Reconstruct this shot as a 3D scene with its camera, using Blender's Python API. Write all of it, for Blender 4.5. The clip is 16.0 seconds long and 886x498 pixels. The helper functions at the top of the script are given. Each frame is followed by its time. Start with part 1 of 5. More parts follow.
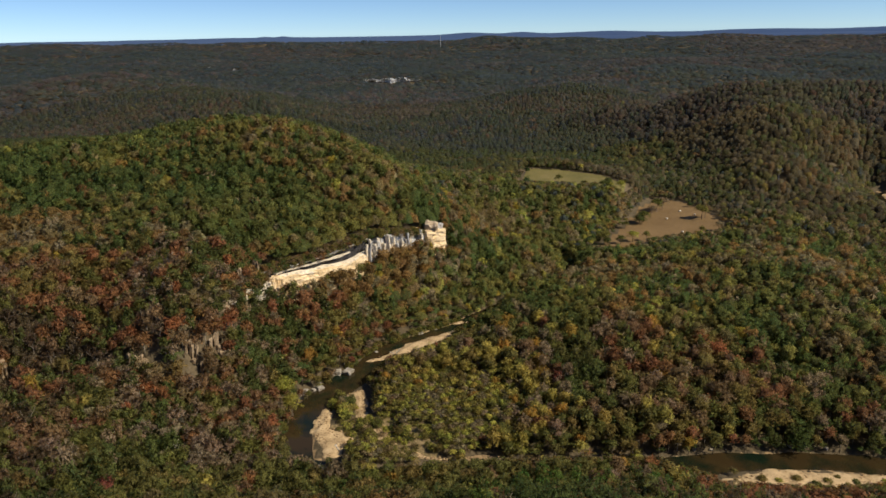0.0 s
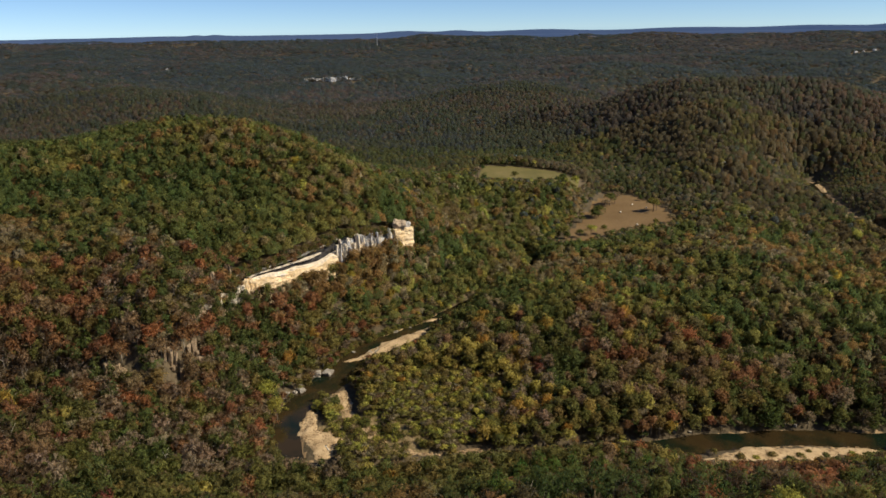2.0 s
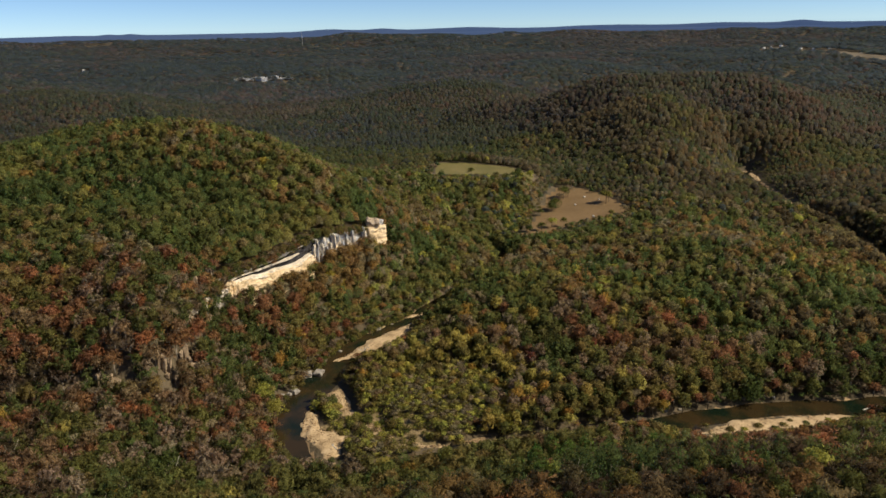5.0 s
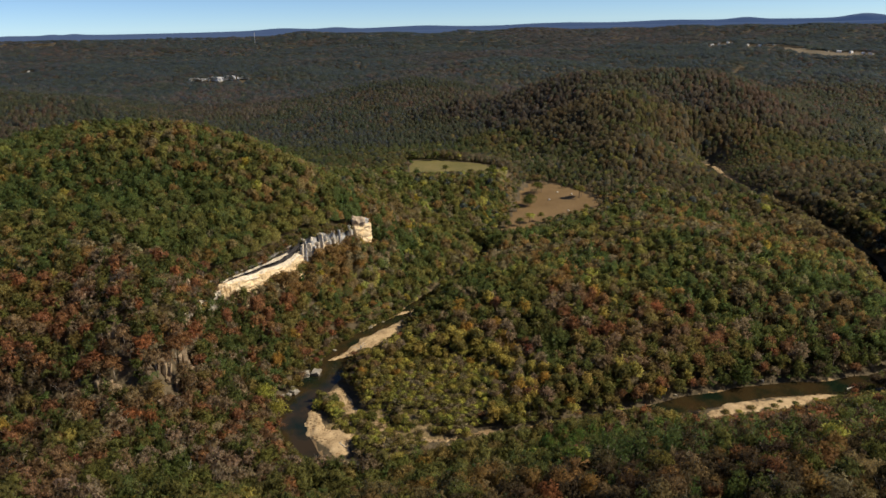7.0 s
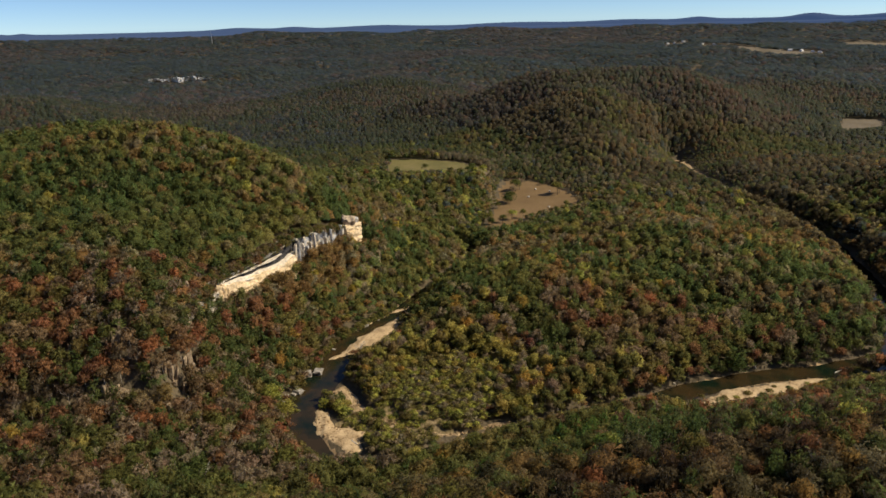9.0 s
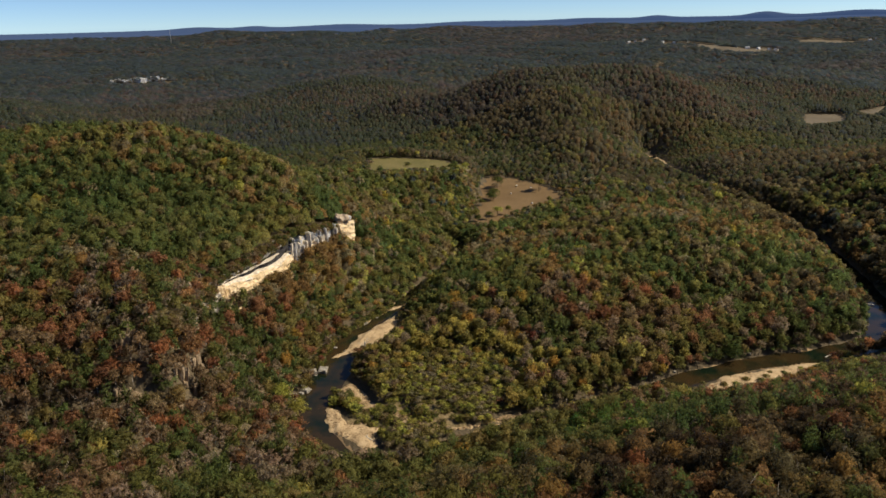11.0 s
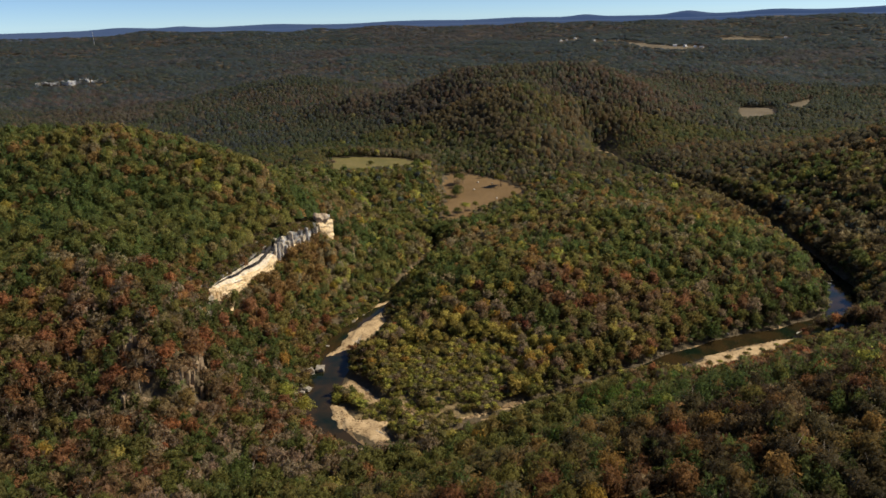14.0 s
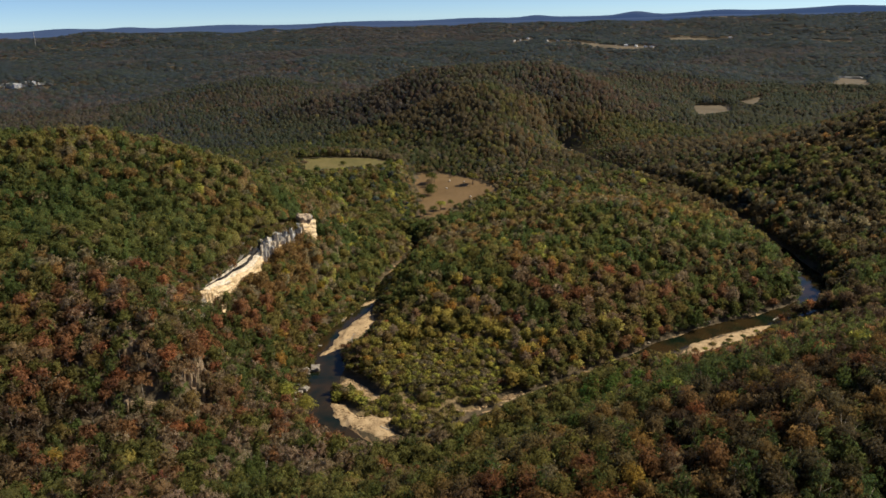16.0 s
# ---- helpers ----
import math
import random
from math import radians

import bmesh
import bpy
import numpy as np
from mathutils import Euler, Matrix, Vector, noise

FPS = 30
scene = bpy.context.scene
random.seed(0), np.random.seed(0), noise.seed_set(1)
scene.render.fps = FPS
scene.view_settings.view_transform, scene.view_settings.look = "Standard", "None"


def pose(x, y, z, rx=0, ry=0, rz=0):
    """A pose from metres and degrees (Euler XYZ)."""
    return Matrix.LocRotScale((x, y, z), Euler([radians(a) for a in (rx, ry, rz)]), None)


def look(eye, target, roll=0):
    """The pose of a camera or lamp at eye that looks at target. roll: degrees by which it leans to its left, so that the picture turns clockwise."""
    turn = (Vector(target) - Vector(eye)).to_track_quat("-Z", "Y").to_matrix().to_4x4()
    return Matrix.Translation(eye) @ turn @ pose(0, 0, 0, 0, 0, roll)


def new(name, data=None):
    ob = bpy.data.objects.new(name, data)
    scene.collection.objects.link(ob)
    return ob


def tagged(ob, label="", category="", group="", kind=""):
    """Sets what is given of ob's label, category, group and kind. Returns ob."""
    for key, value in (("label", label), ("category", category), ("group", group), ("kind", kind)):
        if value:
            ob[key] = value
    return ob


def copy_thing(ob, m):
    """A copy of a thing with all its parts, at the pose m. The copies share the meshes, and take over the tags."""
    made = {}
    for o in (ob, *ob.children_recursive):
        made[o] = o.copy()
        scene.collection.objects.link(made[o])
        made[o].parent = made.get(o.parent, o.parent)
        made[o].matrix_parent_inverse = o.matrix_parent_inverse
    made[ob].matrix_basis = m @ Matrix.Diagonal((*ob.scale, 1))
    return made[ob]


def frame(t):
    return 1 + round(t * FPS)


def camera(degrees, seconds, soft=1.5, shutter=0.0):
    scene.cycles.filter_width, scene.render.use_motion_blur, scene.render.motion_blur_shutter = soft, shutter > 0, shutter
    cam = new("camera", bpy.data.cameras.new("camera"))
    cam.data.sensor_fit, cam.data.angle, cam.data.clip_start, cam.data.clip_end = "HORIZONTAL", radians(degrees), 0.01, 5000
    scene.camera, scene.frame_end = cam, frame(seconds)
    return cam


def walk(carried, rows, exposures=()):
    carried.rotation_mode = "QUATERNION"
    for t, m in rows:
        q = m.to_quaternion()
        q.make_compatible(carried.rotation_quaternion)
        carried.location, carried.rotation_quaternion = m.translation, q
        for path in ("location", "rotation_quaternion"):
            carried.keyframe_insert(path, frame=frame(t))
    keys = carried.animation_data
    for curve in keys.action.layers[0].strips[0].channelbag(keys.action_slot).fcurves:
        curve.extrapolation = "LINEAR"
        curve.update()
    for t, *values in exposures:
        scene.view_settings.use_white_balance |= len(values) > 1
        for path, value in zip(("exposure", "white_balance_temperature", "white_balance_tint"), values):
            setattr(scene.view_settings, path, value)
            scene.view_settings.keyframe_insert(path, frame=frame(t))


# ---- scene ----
cam = camera(64.6, 16.0, soft=1.55)
METRES, EYE, TILT, LEAN, TURN = 180.0, 186.0, -17.2, 1.0, 0.0
ROWS = [
    (0.0, 0.0, 0.0, 0.0, -0.0, 0.0, -0.0),
    (0.5, -0.0299, -0.0043, 0.0, -1.1, -0.04, 0.35),
    (1.0, -0.0603, -0.008, 0.0001, -2.34, -0.08, 0.72),
    (1.5, -0.0906, -0.0117, -0.0001, -3.69, -0.14, 1.14),
    (2.0, -0.1223, -0.0145, -0.0004, -5.03, -0.2, 1.55),
    (2.5, -0.1535, -0.0171, -0.0005, -6.21, -0.27, 1.92),
    (3.0, -0.1854, -0.0187, -0.0006, -7.27, -0.34, 2.25),
    (3.5, -0.2175, -0.0197, -0.0006, -8.23, -0.4, 2.57),
    (4.0, -0.2497, -0.02, -0.0009, -9.14, -0.45, 2.87),
    (6.5, -0.4052, -0.0119, 0.0001, -13.69, -0.89, 4.55),
    (7.0, -0.4363, -0.0088, 0.0007, -14.59, -0.98, 4.85),
    (7.5, -0.468, -0.0053, 0.0015, -15.47, -1.07, 5.13),
    (8.0, -0.4995, -0.0015, 0.0024, -16.32, -1.16, 5.39),
    (8.5, -0.5311, 0.0027, 0.0033, -17.13, -1.24, 5.64),
    (9.0, -0.5622, 0.0072, 0.0042, -17.89, -1.32, 5.86),
    (11.5, -0.717, 0.035, 0.011, -21.74, -1.85, 7.11),
    (12.0, -0.7473, 0.0417, 0.0123, -22.57, -1.97, 7.38),
    (12.5, -0.777, 0.0484, 0.0135, -23.44, -2.09, 7.66),
    (13.0, -0.8068, 0.0555, 0.0148, -24.38, -2.21, 7.95),
    (13.5, -0.8363, 0.0629, 0.0162, -25.35, -2.34, 8.24),
    (14.0, -0.8664, 0.0709, 0.0178, -26.33, -2.47, 8.53),
    (14.5, -0.8963, 0.0792, 0.0195, -27.31, -2.61, 8.81),
    (15.0, -0.9261, 0.0879, 0.0215, -28.28, -2.74, 9.09),
    (15.5, -0.9555, 0.0967, 0.0235, -29.23, -2.88, 9.34),
    (16.0, -0.985, 0.1061, 0.0258, -30.17, -3.02, 9.58),
]
walk(cam, [(t, pose(0, 0, EYE, TILT, LEAN, TURN) @ pose(METRES * x, METRES * y, METRES * z, 90 + pitch, roll, yaw)) for t, x, y, z, yaw, pitch, roll in ROWS])

# ---- world, sun, exposure ----
SUN_DIR = Vector((0.86, -0.30, 0.80)).normalized()
world = bpy.data.worlds.new("sky")
scene.world = world
world.use_nodes = True
wn = world.node_tree
sky = wn.nodes.new("ShaderNodeTexSky")
sky.sky_type = "NISHITA"
sky.sun_disc = False
sky.sun_elevation = math.asin(SUN_DIR.z)
sky.sun_rotation = math.atan2(SUN_DIR.x, SUN_DIR.y)
sky.altitude = 3000
sky.air_density, sky.dust_density, sky.ozone_density = 0.7, 0.0, 2.2
tone = wn.nodes.new("ShaderNodeVectorMath")
tone.operation, tone.inputs[1].default_value = "MULTIPLY", (0.76, 0.88, 1.0)
wn.links.new(sky.outputs[0], tone.inputs[0])
wn.links.new(tone.outputs[0], wn.nodes["Background"].inputs[0])
wn.nodes["Background"].inputs[1].default_value = 0.092
sun = new("sun", bpy.data.lights.new("sun", "SUN"))
sun.data.energy, sun.data.angle, sun.data.color = 5.0, radians(0.53), (1.0, 0.87, 0.66)
sun.matrix_world = look(SUN_DIR * 900, (0, 0, 0))
scene.view_settings.exposure = 0.25


# ---- materials ----
def material(name, colours, scale=1.0, rough=0.85, bump=0.3, bump_scale=4.0, spec=0.25, stretch=(1, 1, 1), detail=6, metal=0.0):
    """A surface of two or three colours, mixed by noise at two scales, with relief."""
    m = bpy.data.materials.new(name)
    m.use_nodes = True
    t = m.node_tree
    p = t.nodes["Principled BSDF"]
    co = t.nodes.new("ShaderNodeTexCoord")
    mp = t.nodes.new("ShaderNodeMapping")
    mp.inputs["Scale"].default_value = stretch
    t.links.new(co.outputs["Object"], mp.inputs[0])
    big = t.nodes.new("ShaderNodeTexNoise")
    big.inputs["Scale"].default_value, big.inputs["Detail"].default_value = scale, detail
    small = t.nodes.new("ShaderNodeTexNoise")
    small.inputs["Scale"].default_value, small.inputs["Detail"].default_value = scale * 9, 4
    t.links.new(mp.outputs[0], big.inputs[0]), t.links.new(mp.outputs[0], small.inputs[0])
    ramp = t.nodes.new("ShaderNodeValToRGB")
    ramp.color_ramp.elements[0].position, ramp.color_ramp.elements[1].position = 0.34, 0.66
    ramp.color_ramp.elements[0].color, ramp.color_ramp.elements[1].color = (*colours[0], 1), (*colours[-1], 1)
    if len(colours) > 2:
        ramp.color_ramp.elements.new(0.5).color = (*colours[1], 1)
    mix = t.nodes.new("ShaderNodeMath")
    mix.operation, mix.inputs[1].default_value = "MULTIPLY_ADD", 0.55
    half = t.nodes.new("ShaderNodeMath")
    half.operation, half.inputs[1].default_value = "MULTIPLY", 0.45
    t.links.new(small.outputs[0], half.inputs[0])
    t.links.new(big.outputs[0], mix.inputs[0]), t.links.new(half.outputs[0], mix.inputs[2])
    t.links.new(mix.outputs[0], ramp.inputs[0])
    t.links.new(ramp.outputs[0], p.inputs["Base Color"])
    p.inputs["Roughness"].default_value, p.inputs["Specular IOR Level"].default_value, p.inputs["Metallic"].default_value = rough, spec, metal
    if bump:
        bn = t.nodes.new("ShaderNodeTexNoise")
        bn.inputs["Scale"].default_value, bn.inputs["Detail"].default_value = bump_scale, 5
        t.links.new(mp.outputs[0], bn.inputs[0])
        b = t.nodes.new("ShaderNodeBump")
        b.inputs["Strength"].default_value, b.inputs["Distance"].default_value = bump, 1.0 / bump_scale
        t.links.new(bn.outputs[0], b.inputs["Height"]), t.links.new(b.outputs[0], p.inputs["Normal"])
    return m


def leaf_material(name):
    """Foliage: each tree's own leaf colour, mottled, with some light passing through."""
    m = bpy.data.materials.new(name)
    m.use_nodes = True
    t = m.node_tree
    p = t.nodes["Principled BSDF"]
    at = t.nodes.new("ShaderNodeAttribute")
    at.attribute_name = "leaf"
    info = t.nodes.new("ShaderNodeObjectInfo")
    isl = t.nodes.new("ShaderNodeNewGeometry")
    hsv = t.nodes.new("ShaderNodeHueSaturation")
    val = t.nodes.new("ShaderNodeMapRange")
    val.inputs["To Min"].default_value, val.inputs["To Max"].default_value = 0.82, 1.18
    hue = t.nodes.new("ShaderNodeMapRange")
    hue.inputs["To Min"].default_value, hue.inputs["To Max"].default_value = 0.478, 0.522
    t.links.new(isl.outputs["Random Per Island"], val.inputs[0])
    t.links.new(info.outputs["Random"], hue.inputs[0])
    t.links.new(val.outputs[0], hsv.inputs["Value"]), t.links.new(hue.outputs[0], hsv.inputs["Hue"])
    drawn = t.nodes.new("ShaderNodeMapping")
    drawn.inputs["Scale"].default_value = (1, 1, 0.45)
    t.links.new(isl.outputs["Position"], drawn.inputs[0])
    fine = t.nodes.new("ShaderNodeTexNoise")
    fine.inputs["Scale"].default_value, fine.inputs["Detail"].default_value = 1.1, 6
    fine.inputs["Roughness"].default_value = 0.68
    t.links.new(drawn.outputs[0], fine.inputs[0])
    mottle = t.nodes.new("ShaderNodeMapRange")
    mottle.inputs["From Min"].default_value, mottle.inputs["From Max"].default_value = 0.3, 0.7
    mottle.inputs["To Min"].default_value, mottle.inputs["To Max"].default_value = 0.62, 1.38
    t.links.new(fine.outputs[0], mottle.inputs[0])
    mul = t.nodes.new("ShaderNodeVectorMath")
    mul.operation = "SCALE"
    t.links.new(at.outputs["Color"], mul.inputs[0]), t.links.new(mottle.outputs[0], mul.inputs["Scale"])
    t.links.new(mul.outputs[0], hsv.inputs["Color"])
    relief = t.nodes.new("ShaderNodeBump")
    relief.inputs["Strength"].default_value, relief.inputs["Distance"].default_value = 0.6, 0.7
    t.links.new(fine.outputs[0], relief.inputs["Height"]), t.links.new(relief.outputs[0], p.inputs["Normal"])
    t.links.new(hsv.outputs[0], p.inputs["Base Color"])
    p.inputs["Roughness"].default_value, p.inputs["Specular IOR Level"].default_value = 0.75, 0.1
    tr = t.nodes.new("ShaderNodeBsdfTranslucent")
    t.links.new(hsv.outputs[0], tr.inputs[0])
    mx = t.nodes.new("ShaderNodeMixShader")
    mx.inputs[0].default_value = 0.58
    t.links.new(p.outputs[0], mx.inputs[1]), t.links.new(tr.outputs[0], mx.inputs[2])
    # gaps between the leaves
    sieve = t.nodes.new("ShaderNodeTexNoise")
    sieve.inputs["Scale"].default_value, sieve.inputs["Detail"].default_value = 1.9, 3
    t.links.new(drawn.outputs[0], sieve.inputs[0])
    gap = t.nodes.new("ShaderNodeMapRange")
    gap.inputs["From Min"].default_value, gap.inputs["From Max"].default_value = 0.40, 0.62
    gap.inputs["To Min"].default_value, gap.inputs["To Max"].default_value = 0.08, 0.85
    t.links.new(sieve.outputs[0], gap.inputs[0])
    clear = t.nodes.new("ShaderNodeBsdfTransparent")
    porous = t.nodes.new("ShaderNodeMixShader")
    t.links.new(gap.outputs[0], porous.inputs[0]), t.links.new(mx.outputs[0], porous.inputs[1]), t.links.new(clear.outputs[0], porous.inputs[2])
    t.links.new(porous.outputs[0], t.nodes["Material Output"].inputs[0])
    return m


LEAF = leaf_material("leaves")
BARK = material("bark", [(0.10, 0.075, 0.055), (0.19, 0.15, 0.12)], 0.8, stretch=(1, 1, 0.2), bump=0)
GREY_BARK = material("grey_bark", [(0.13, 0.11, 0.09), (0.25, 0.22, 0.19)], 0.8, stretch=(1, 1, 0.2), bump=0)
PALE_BARK = material("pale_bark", [(0.38, 0.35, 0.30), (0.62, 0.59, 0.53)], 1.2, stretch=(1, 1, 0.3), bump=0)
FLOOR = material("forest_floor", [(0.055, 0.045, 0.026), (0.09, 0.07, 0.042), (0.12, 0.092, 0.058)], 0.05, bump=0.5, bump_scale=0.5)
HAY = material("dry_pasture", [(0.125, 0.078, 0.032), (0.155, 0.100, 0.044), (0.19, 0.124, 0.057)], 0.03, bump=0.3, bump_scale=0.8)
GRASS = material("green_pasture", [(0.10, 0.092, 0.027), (0.135, 0.118, 0.038), (0.18, 0.145, 0.055)], 0.03, bump=0.3, bump_scale=0.8)
STUBBLE = material("pale_stubble", [(0.095, 0.076, 0.046), (0.13, 0.105, 0.067), (0.165, 0.135, 0.092)], 0.02, bump=0.3, bump_scale=0.8)
BANK = material("gravel_bank", [(0.17, 0.115, 0.06), (0.29, 0.20, 0.108), (0.42, 0.30, 0.17)], 0.2, bump=0.5, bump_scale=1.5)
GRAVEL = material("pale_gravel", [(0.20, 0.135, 0.07), (0.46, 0.335, 0.19), (0.58, 0.44, 0.27)], 0.16, bump=0.5, bump_scale=2.0)
SCRUB = material("sandy_scrub", [(0.085, 0.075, 0.030), (0.17, 0.128, 0.06), (0.38, 0.28, 0.16)], 0.14, bump=0.5, bump_scale=1.2)
STONE = material("river_stone", [(0.17, 0.15, 0.125), (0.28, 0.255, 0.22), (0.37, 0.345, 0.30)], 0.35, bump=0.5, bump_scale=1.2)
CRAG = material("crag_stone", [(0.12, 0.09, 0.06), (0.27, 0.20, 0.13), (0.38, 0.30, 0.21)], 0.3, bump=0.6, bump_scale=1.0)
ROOF = material("roof_metal", [(0.42, 0.42, 0.43), (0.58, 0.58, 0.6)], 0.5, rough=0.5, bump=0)
SIDING = material("white_siding", [(0.66, 0.65, 0.62), (0.78, 0.77, 0.74)], 0.6, bump=0)
DARK = material("dark_pane", [(0.03, 0.035, 0.04), (0.05, 0.055, 0.06)], 0.6, rough=0.2, bump=0)
STEEL = material("galvanised_steel", [(0.42, 0.40, 0.38), (0.55, 0.53, 0.5)], 0.5, rough=0.5, metal=0.6, bump=0)
BALE = material("bale_wrap", [(0.55, 0.52, 0.45), (0.70, 0.67, 0.6)], 0.8, bump=0.2)
# Far rim: haze is put in as a bluish base colour and a blue glow.
DISTANT = material("hazy_glow_ridge", [(0.020, 0.028, 0.045), (0.030, 0.038, 0.055)], 0.004, bump=0, spec=0.0)
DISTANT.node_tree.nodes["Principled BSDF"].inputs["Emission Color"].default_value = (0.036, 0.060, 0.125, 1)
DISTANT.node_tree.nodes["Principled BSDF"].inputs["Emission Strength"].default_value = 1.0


def water_material():
    m = bpy.data.materials.new("river_water")
    m.use_nodes = True
    t = m.node_tree
    p = t.nodes["Principled BSDF"]
    co = t.nodes.new("ShaderNodeTexCoord")
    n = t.nodes.new("ShaderNodeTexNoise")
    n.inputs["Scale"].default_value, n.inputs["Detail"].default_value = 0.06, 3
    ramp = t.nodes.new("ShaderNodeValToRGB")
    ramp.color_ramp.elements[0].position, ramp.color_ramp.elements[1].position = 0.36, 0.58
    ramp.color_ramp.elements[0].color, ramp.color_ramp.elements[1].color = (0.006, 0.012, 0.007, 1), (0.034, 0.023, 0.010, 1)
    w = t.nodes.new("ShaderNodeTexNoise")
    w.inputs["Scale"].default_value, w.inputs["Detail"].default_value = 0.9, 3
    b = t.nodes.new("ShaderNodeBump")
    b.inputs["Strength"].default_value, b.inputs["Distance"].default_value = 0.10, 0.15
    for a in (n, w):
        t.links.new(co.outputs["Object"], a.inputs[0])
    t.links.new(n.outputs[0], ramp.inputs[0]), t.links.new(ramp.outputs[0], p.inputs["Base Color"])
    t.links.new(w.outputs[0], b.inputs["Height"]), t.links.new(b.outputs[0], p.inputs["Normal"])
    p.inputs["Roughness"].default_value, p.inputs["IOR"].default_value = 0.06, 1.33
    return m


WATER = water_material()

# ---- the lie of the land ----
RIVER = [(500, 795, 5), (494, 776, 6), (472, 735, 6), (446, 668, 6), (428, 590, 6), (414, 515, 7), (385, 425, 6), (335, 345, 7),
         (294, 287, 9), (252, 260, 7), (206, 262, 6), (167, 270, 6), (130, 271, 6), (98, 268, 6.5), (60, 270, 2.6), (25, 271, 2.6), (-12, 267, 4),
         (-45, 263, 3.5), (-68, 275, 4.5), (-73, 300, 6), (-71, 322, 9), (-62, 344, 9), (-50, 364, 9), (-41, 384, 8), (-33, 399, 6),
         (-16, 414, 4.5), (4, 428, 4), (22, 445, 4.5), (45, 468, 4), (70, 491, 4), (90, 508, 3.5), (101, 530, 2.5), (96, 560, 1.5)]
BLUFF = [(-300, 300), (-200, 308), (-136, 322), (-122, 360), (-104, 405), (-78, 430), (-50, 462), (-25, 478), (-2, 500), (14, 545)]


def smooth(a, b, v):
    s = np.clip((v - a) / (b - a), 0, 1)
    return s * s * (3 - 2 * s)


def along(line, x, y):
    """Distance to a line of points, the side (+ to its left), how far along it, and the width there."""
    best = np.full(np.shape(x), 1e9)
    side, run, wide = np.zeros(np.shape(x)), np.zeros(np.shape(x)), np.zeros(np.shape(x))
    total = 0.0
    for p, q in zip(line, line[1:]):
        dx, dy = q[0] - p[0], q[1] - p[1]
        length = math.hypot(dx, dy)
        s = np.clip(((x - p[0]) * dx + (y - p[1]) * dy) / length ** 2, 0, 1)
        d = np.hypot(x - p[0] - s * dx, y - p[1] - s * dy)
        near = d < best
        best = np.where(near, d, best)
        side = np.where(near, np.sign(dx * (y - p[1]) - dy * (x - p[0])), side)
        run = np.where(near, total + s * length, run)
        if len(p) > 2:
            wide = np.where(near, p[2] + s * (q[2] - p[2]), wide)
        total += length
    return best, side, run, wide


def bump(x, y, cx, cy, rx, ry, turn=0):
    c, s = math.cos(radians(turn)), math.sin(radians(turn))
    u, v = (x - cx) * c + (y - cy) * s, (y - cy) * c - (x - cx) * s
    return np.exp(-(u / rx) ** 2 - (v / ry) ** 2)


TABLE = np.random.RandomState(7).rand(256, 256)


def grain(x, y, size, seed=0):
    """Smooth random field between 0 and 1 with the given size of its patches."""
    u, v = np.asarray(x) / size + seed * 17.3 + 1000, np.asarray(y) / size + seed * 31.7 + 1000
    i, j = np.floor(u).astype(int), np.floor(v).astype(int)
    a, b = u - i, v - j
    a, b = a * a * (3 - 2 * a), b * b * (3 - 2 * b)
    g = lambda p, q: TABLE[p % 256, q % 256]
    return (g(i, j) * (1 - a) + g(i + 1, j) * a) * (1 - b) + (g(i, j + 1) * (1 - a) + g(i + 1, j + 1) * a) * b


# height, middle x and y, radius in x and y of each rise of the land
NEAR_HILLS = [(40, 10, 115, 110, 65), (37, 130, 95, 110, 75), (31, -100, 130, 80, 65), (34, 300, 60, 150, 120), (35, -220, 180, 90, 90),
              (56, 60, -180, 260, 200), (12, 110, 385, 70, 60), (18, 240, 420, 70, 80), (13, 25, 180, 95, 30)]
BLUFF_HILLS = [(37, -175, 430, 75, 75), (73, -130, 570, 100, 80), (38, -290, 330, 100, 90), (60, -300, 560, 130, 140), (35, -30, 530, 60, 60),
               (72, -172, 735, 150, 105), (52, -480, 800, 220, 250), (21, -90, 440, 55, 55), (30, -420, 420, 140, 180), (29, -130, 345, 35, 35),
               (14, -60, 615, 70, 45), (20, 10, 665, 65, 55), (10, -150, 1075, 150, 90)]
EAST_HILLS = [(8, 440, 380, 60, 70), (11, 560, 480, 90, 120), (95, 680, 330, 180, 170), (70, 540, 990, 180, 145), (46, 405, 865, 80, 85),
              (57, 400, 1080, 120, 110), (28, 315, 1215, 100, 85), (39, 720, 1050, 160, 160), (21, 120, 780, 70, 110), (26, 620, 880, 100, 90), (22, 360, 755, 50, 50)]
FAR_HILLS = [(44, 240, 1530, 230, 200), (14, 240, 1220, 70, 60), (50, -430, 1350, 180, 200), (83, -760, 1650, 380, 240), (70, 600, 1850, 320, 260),
             (56, 1100, 1300, 300, 250), (45, -1500, 700, 500, 500), (60, 1500, 300, 500, 400), (50, 0, -1200, 700, 500), (26, -150, 2230, 280, 130), (30, -1016, 3000, 500, 400)]
HAYFIELD = [(122, 568), (136, 584), (170, 640), (198, 702), (232, 750), (253, 729), (266, 680), (259, 632), (245, 610), (211, 600), (174, 585), (150, 566)]
MEADOW = [(76, 700), (82, 740), (92, 796), (130, 794), (172, 766), (190, 720), (178, 692), (150, 698), (116, 702)]
CLEARINGS = [[(770, 775), (846, 775), (935, 850), (945, 872), (908, 903), (840, 850)], [(930, 800), (1000, 835), (1105, 900), (1050, 885), (1001, 878), (960, 850)],
             [(1240, 840), (1265, 780), (1489, 907), (1475, 971)]]
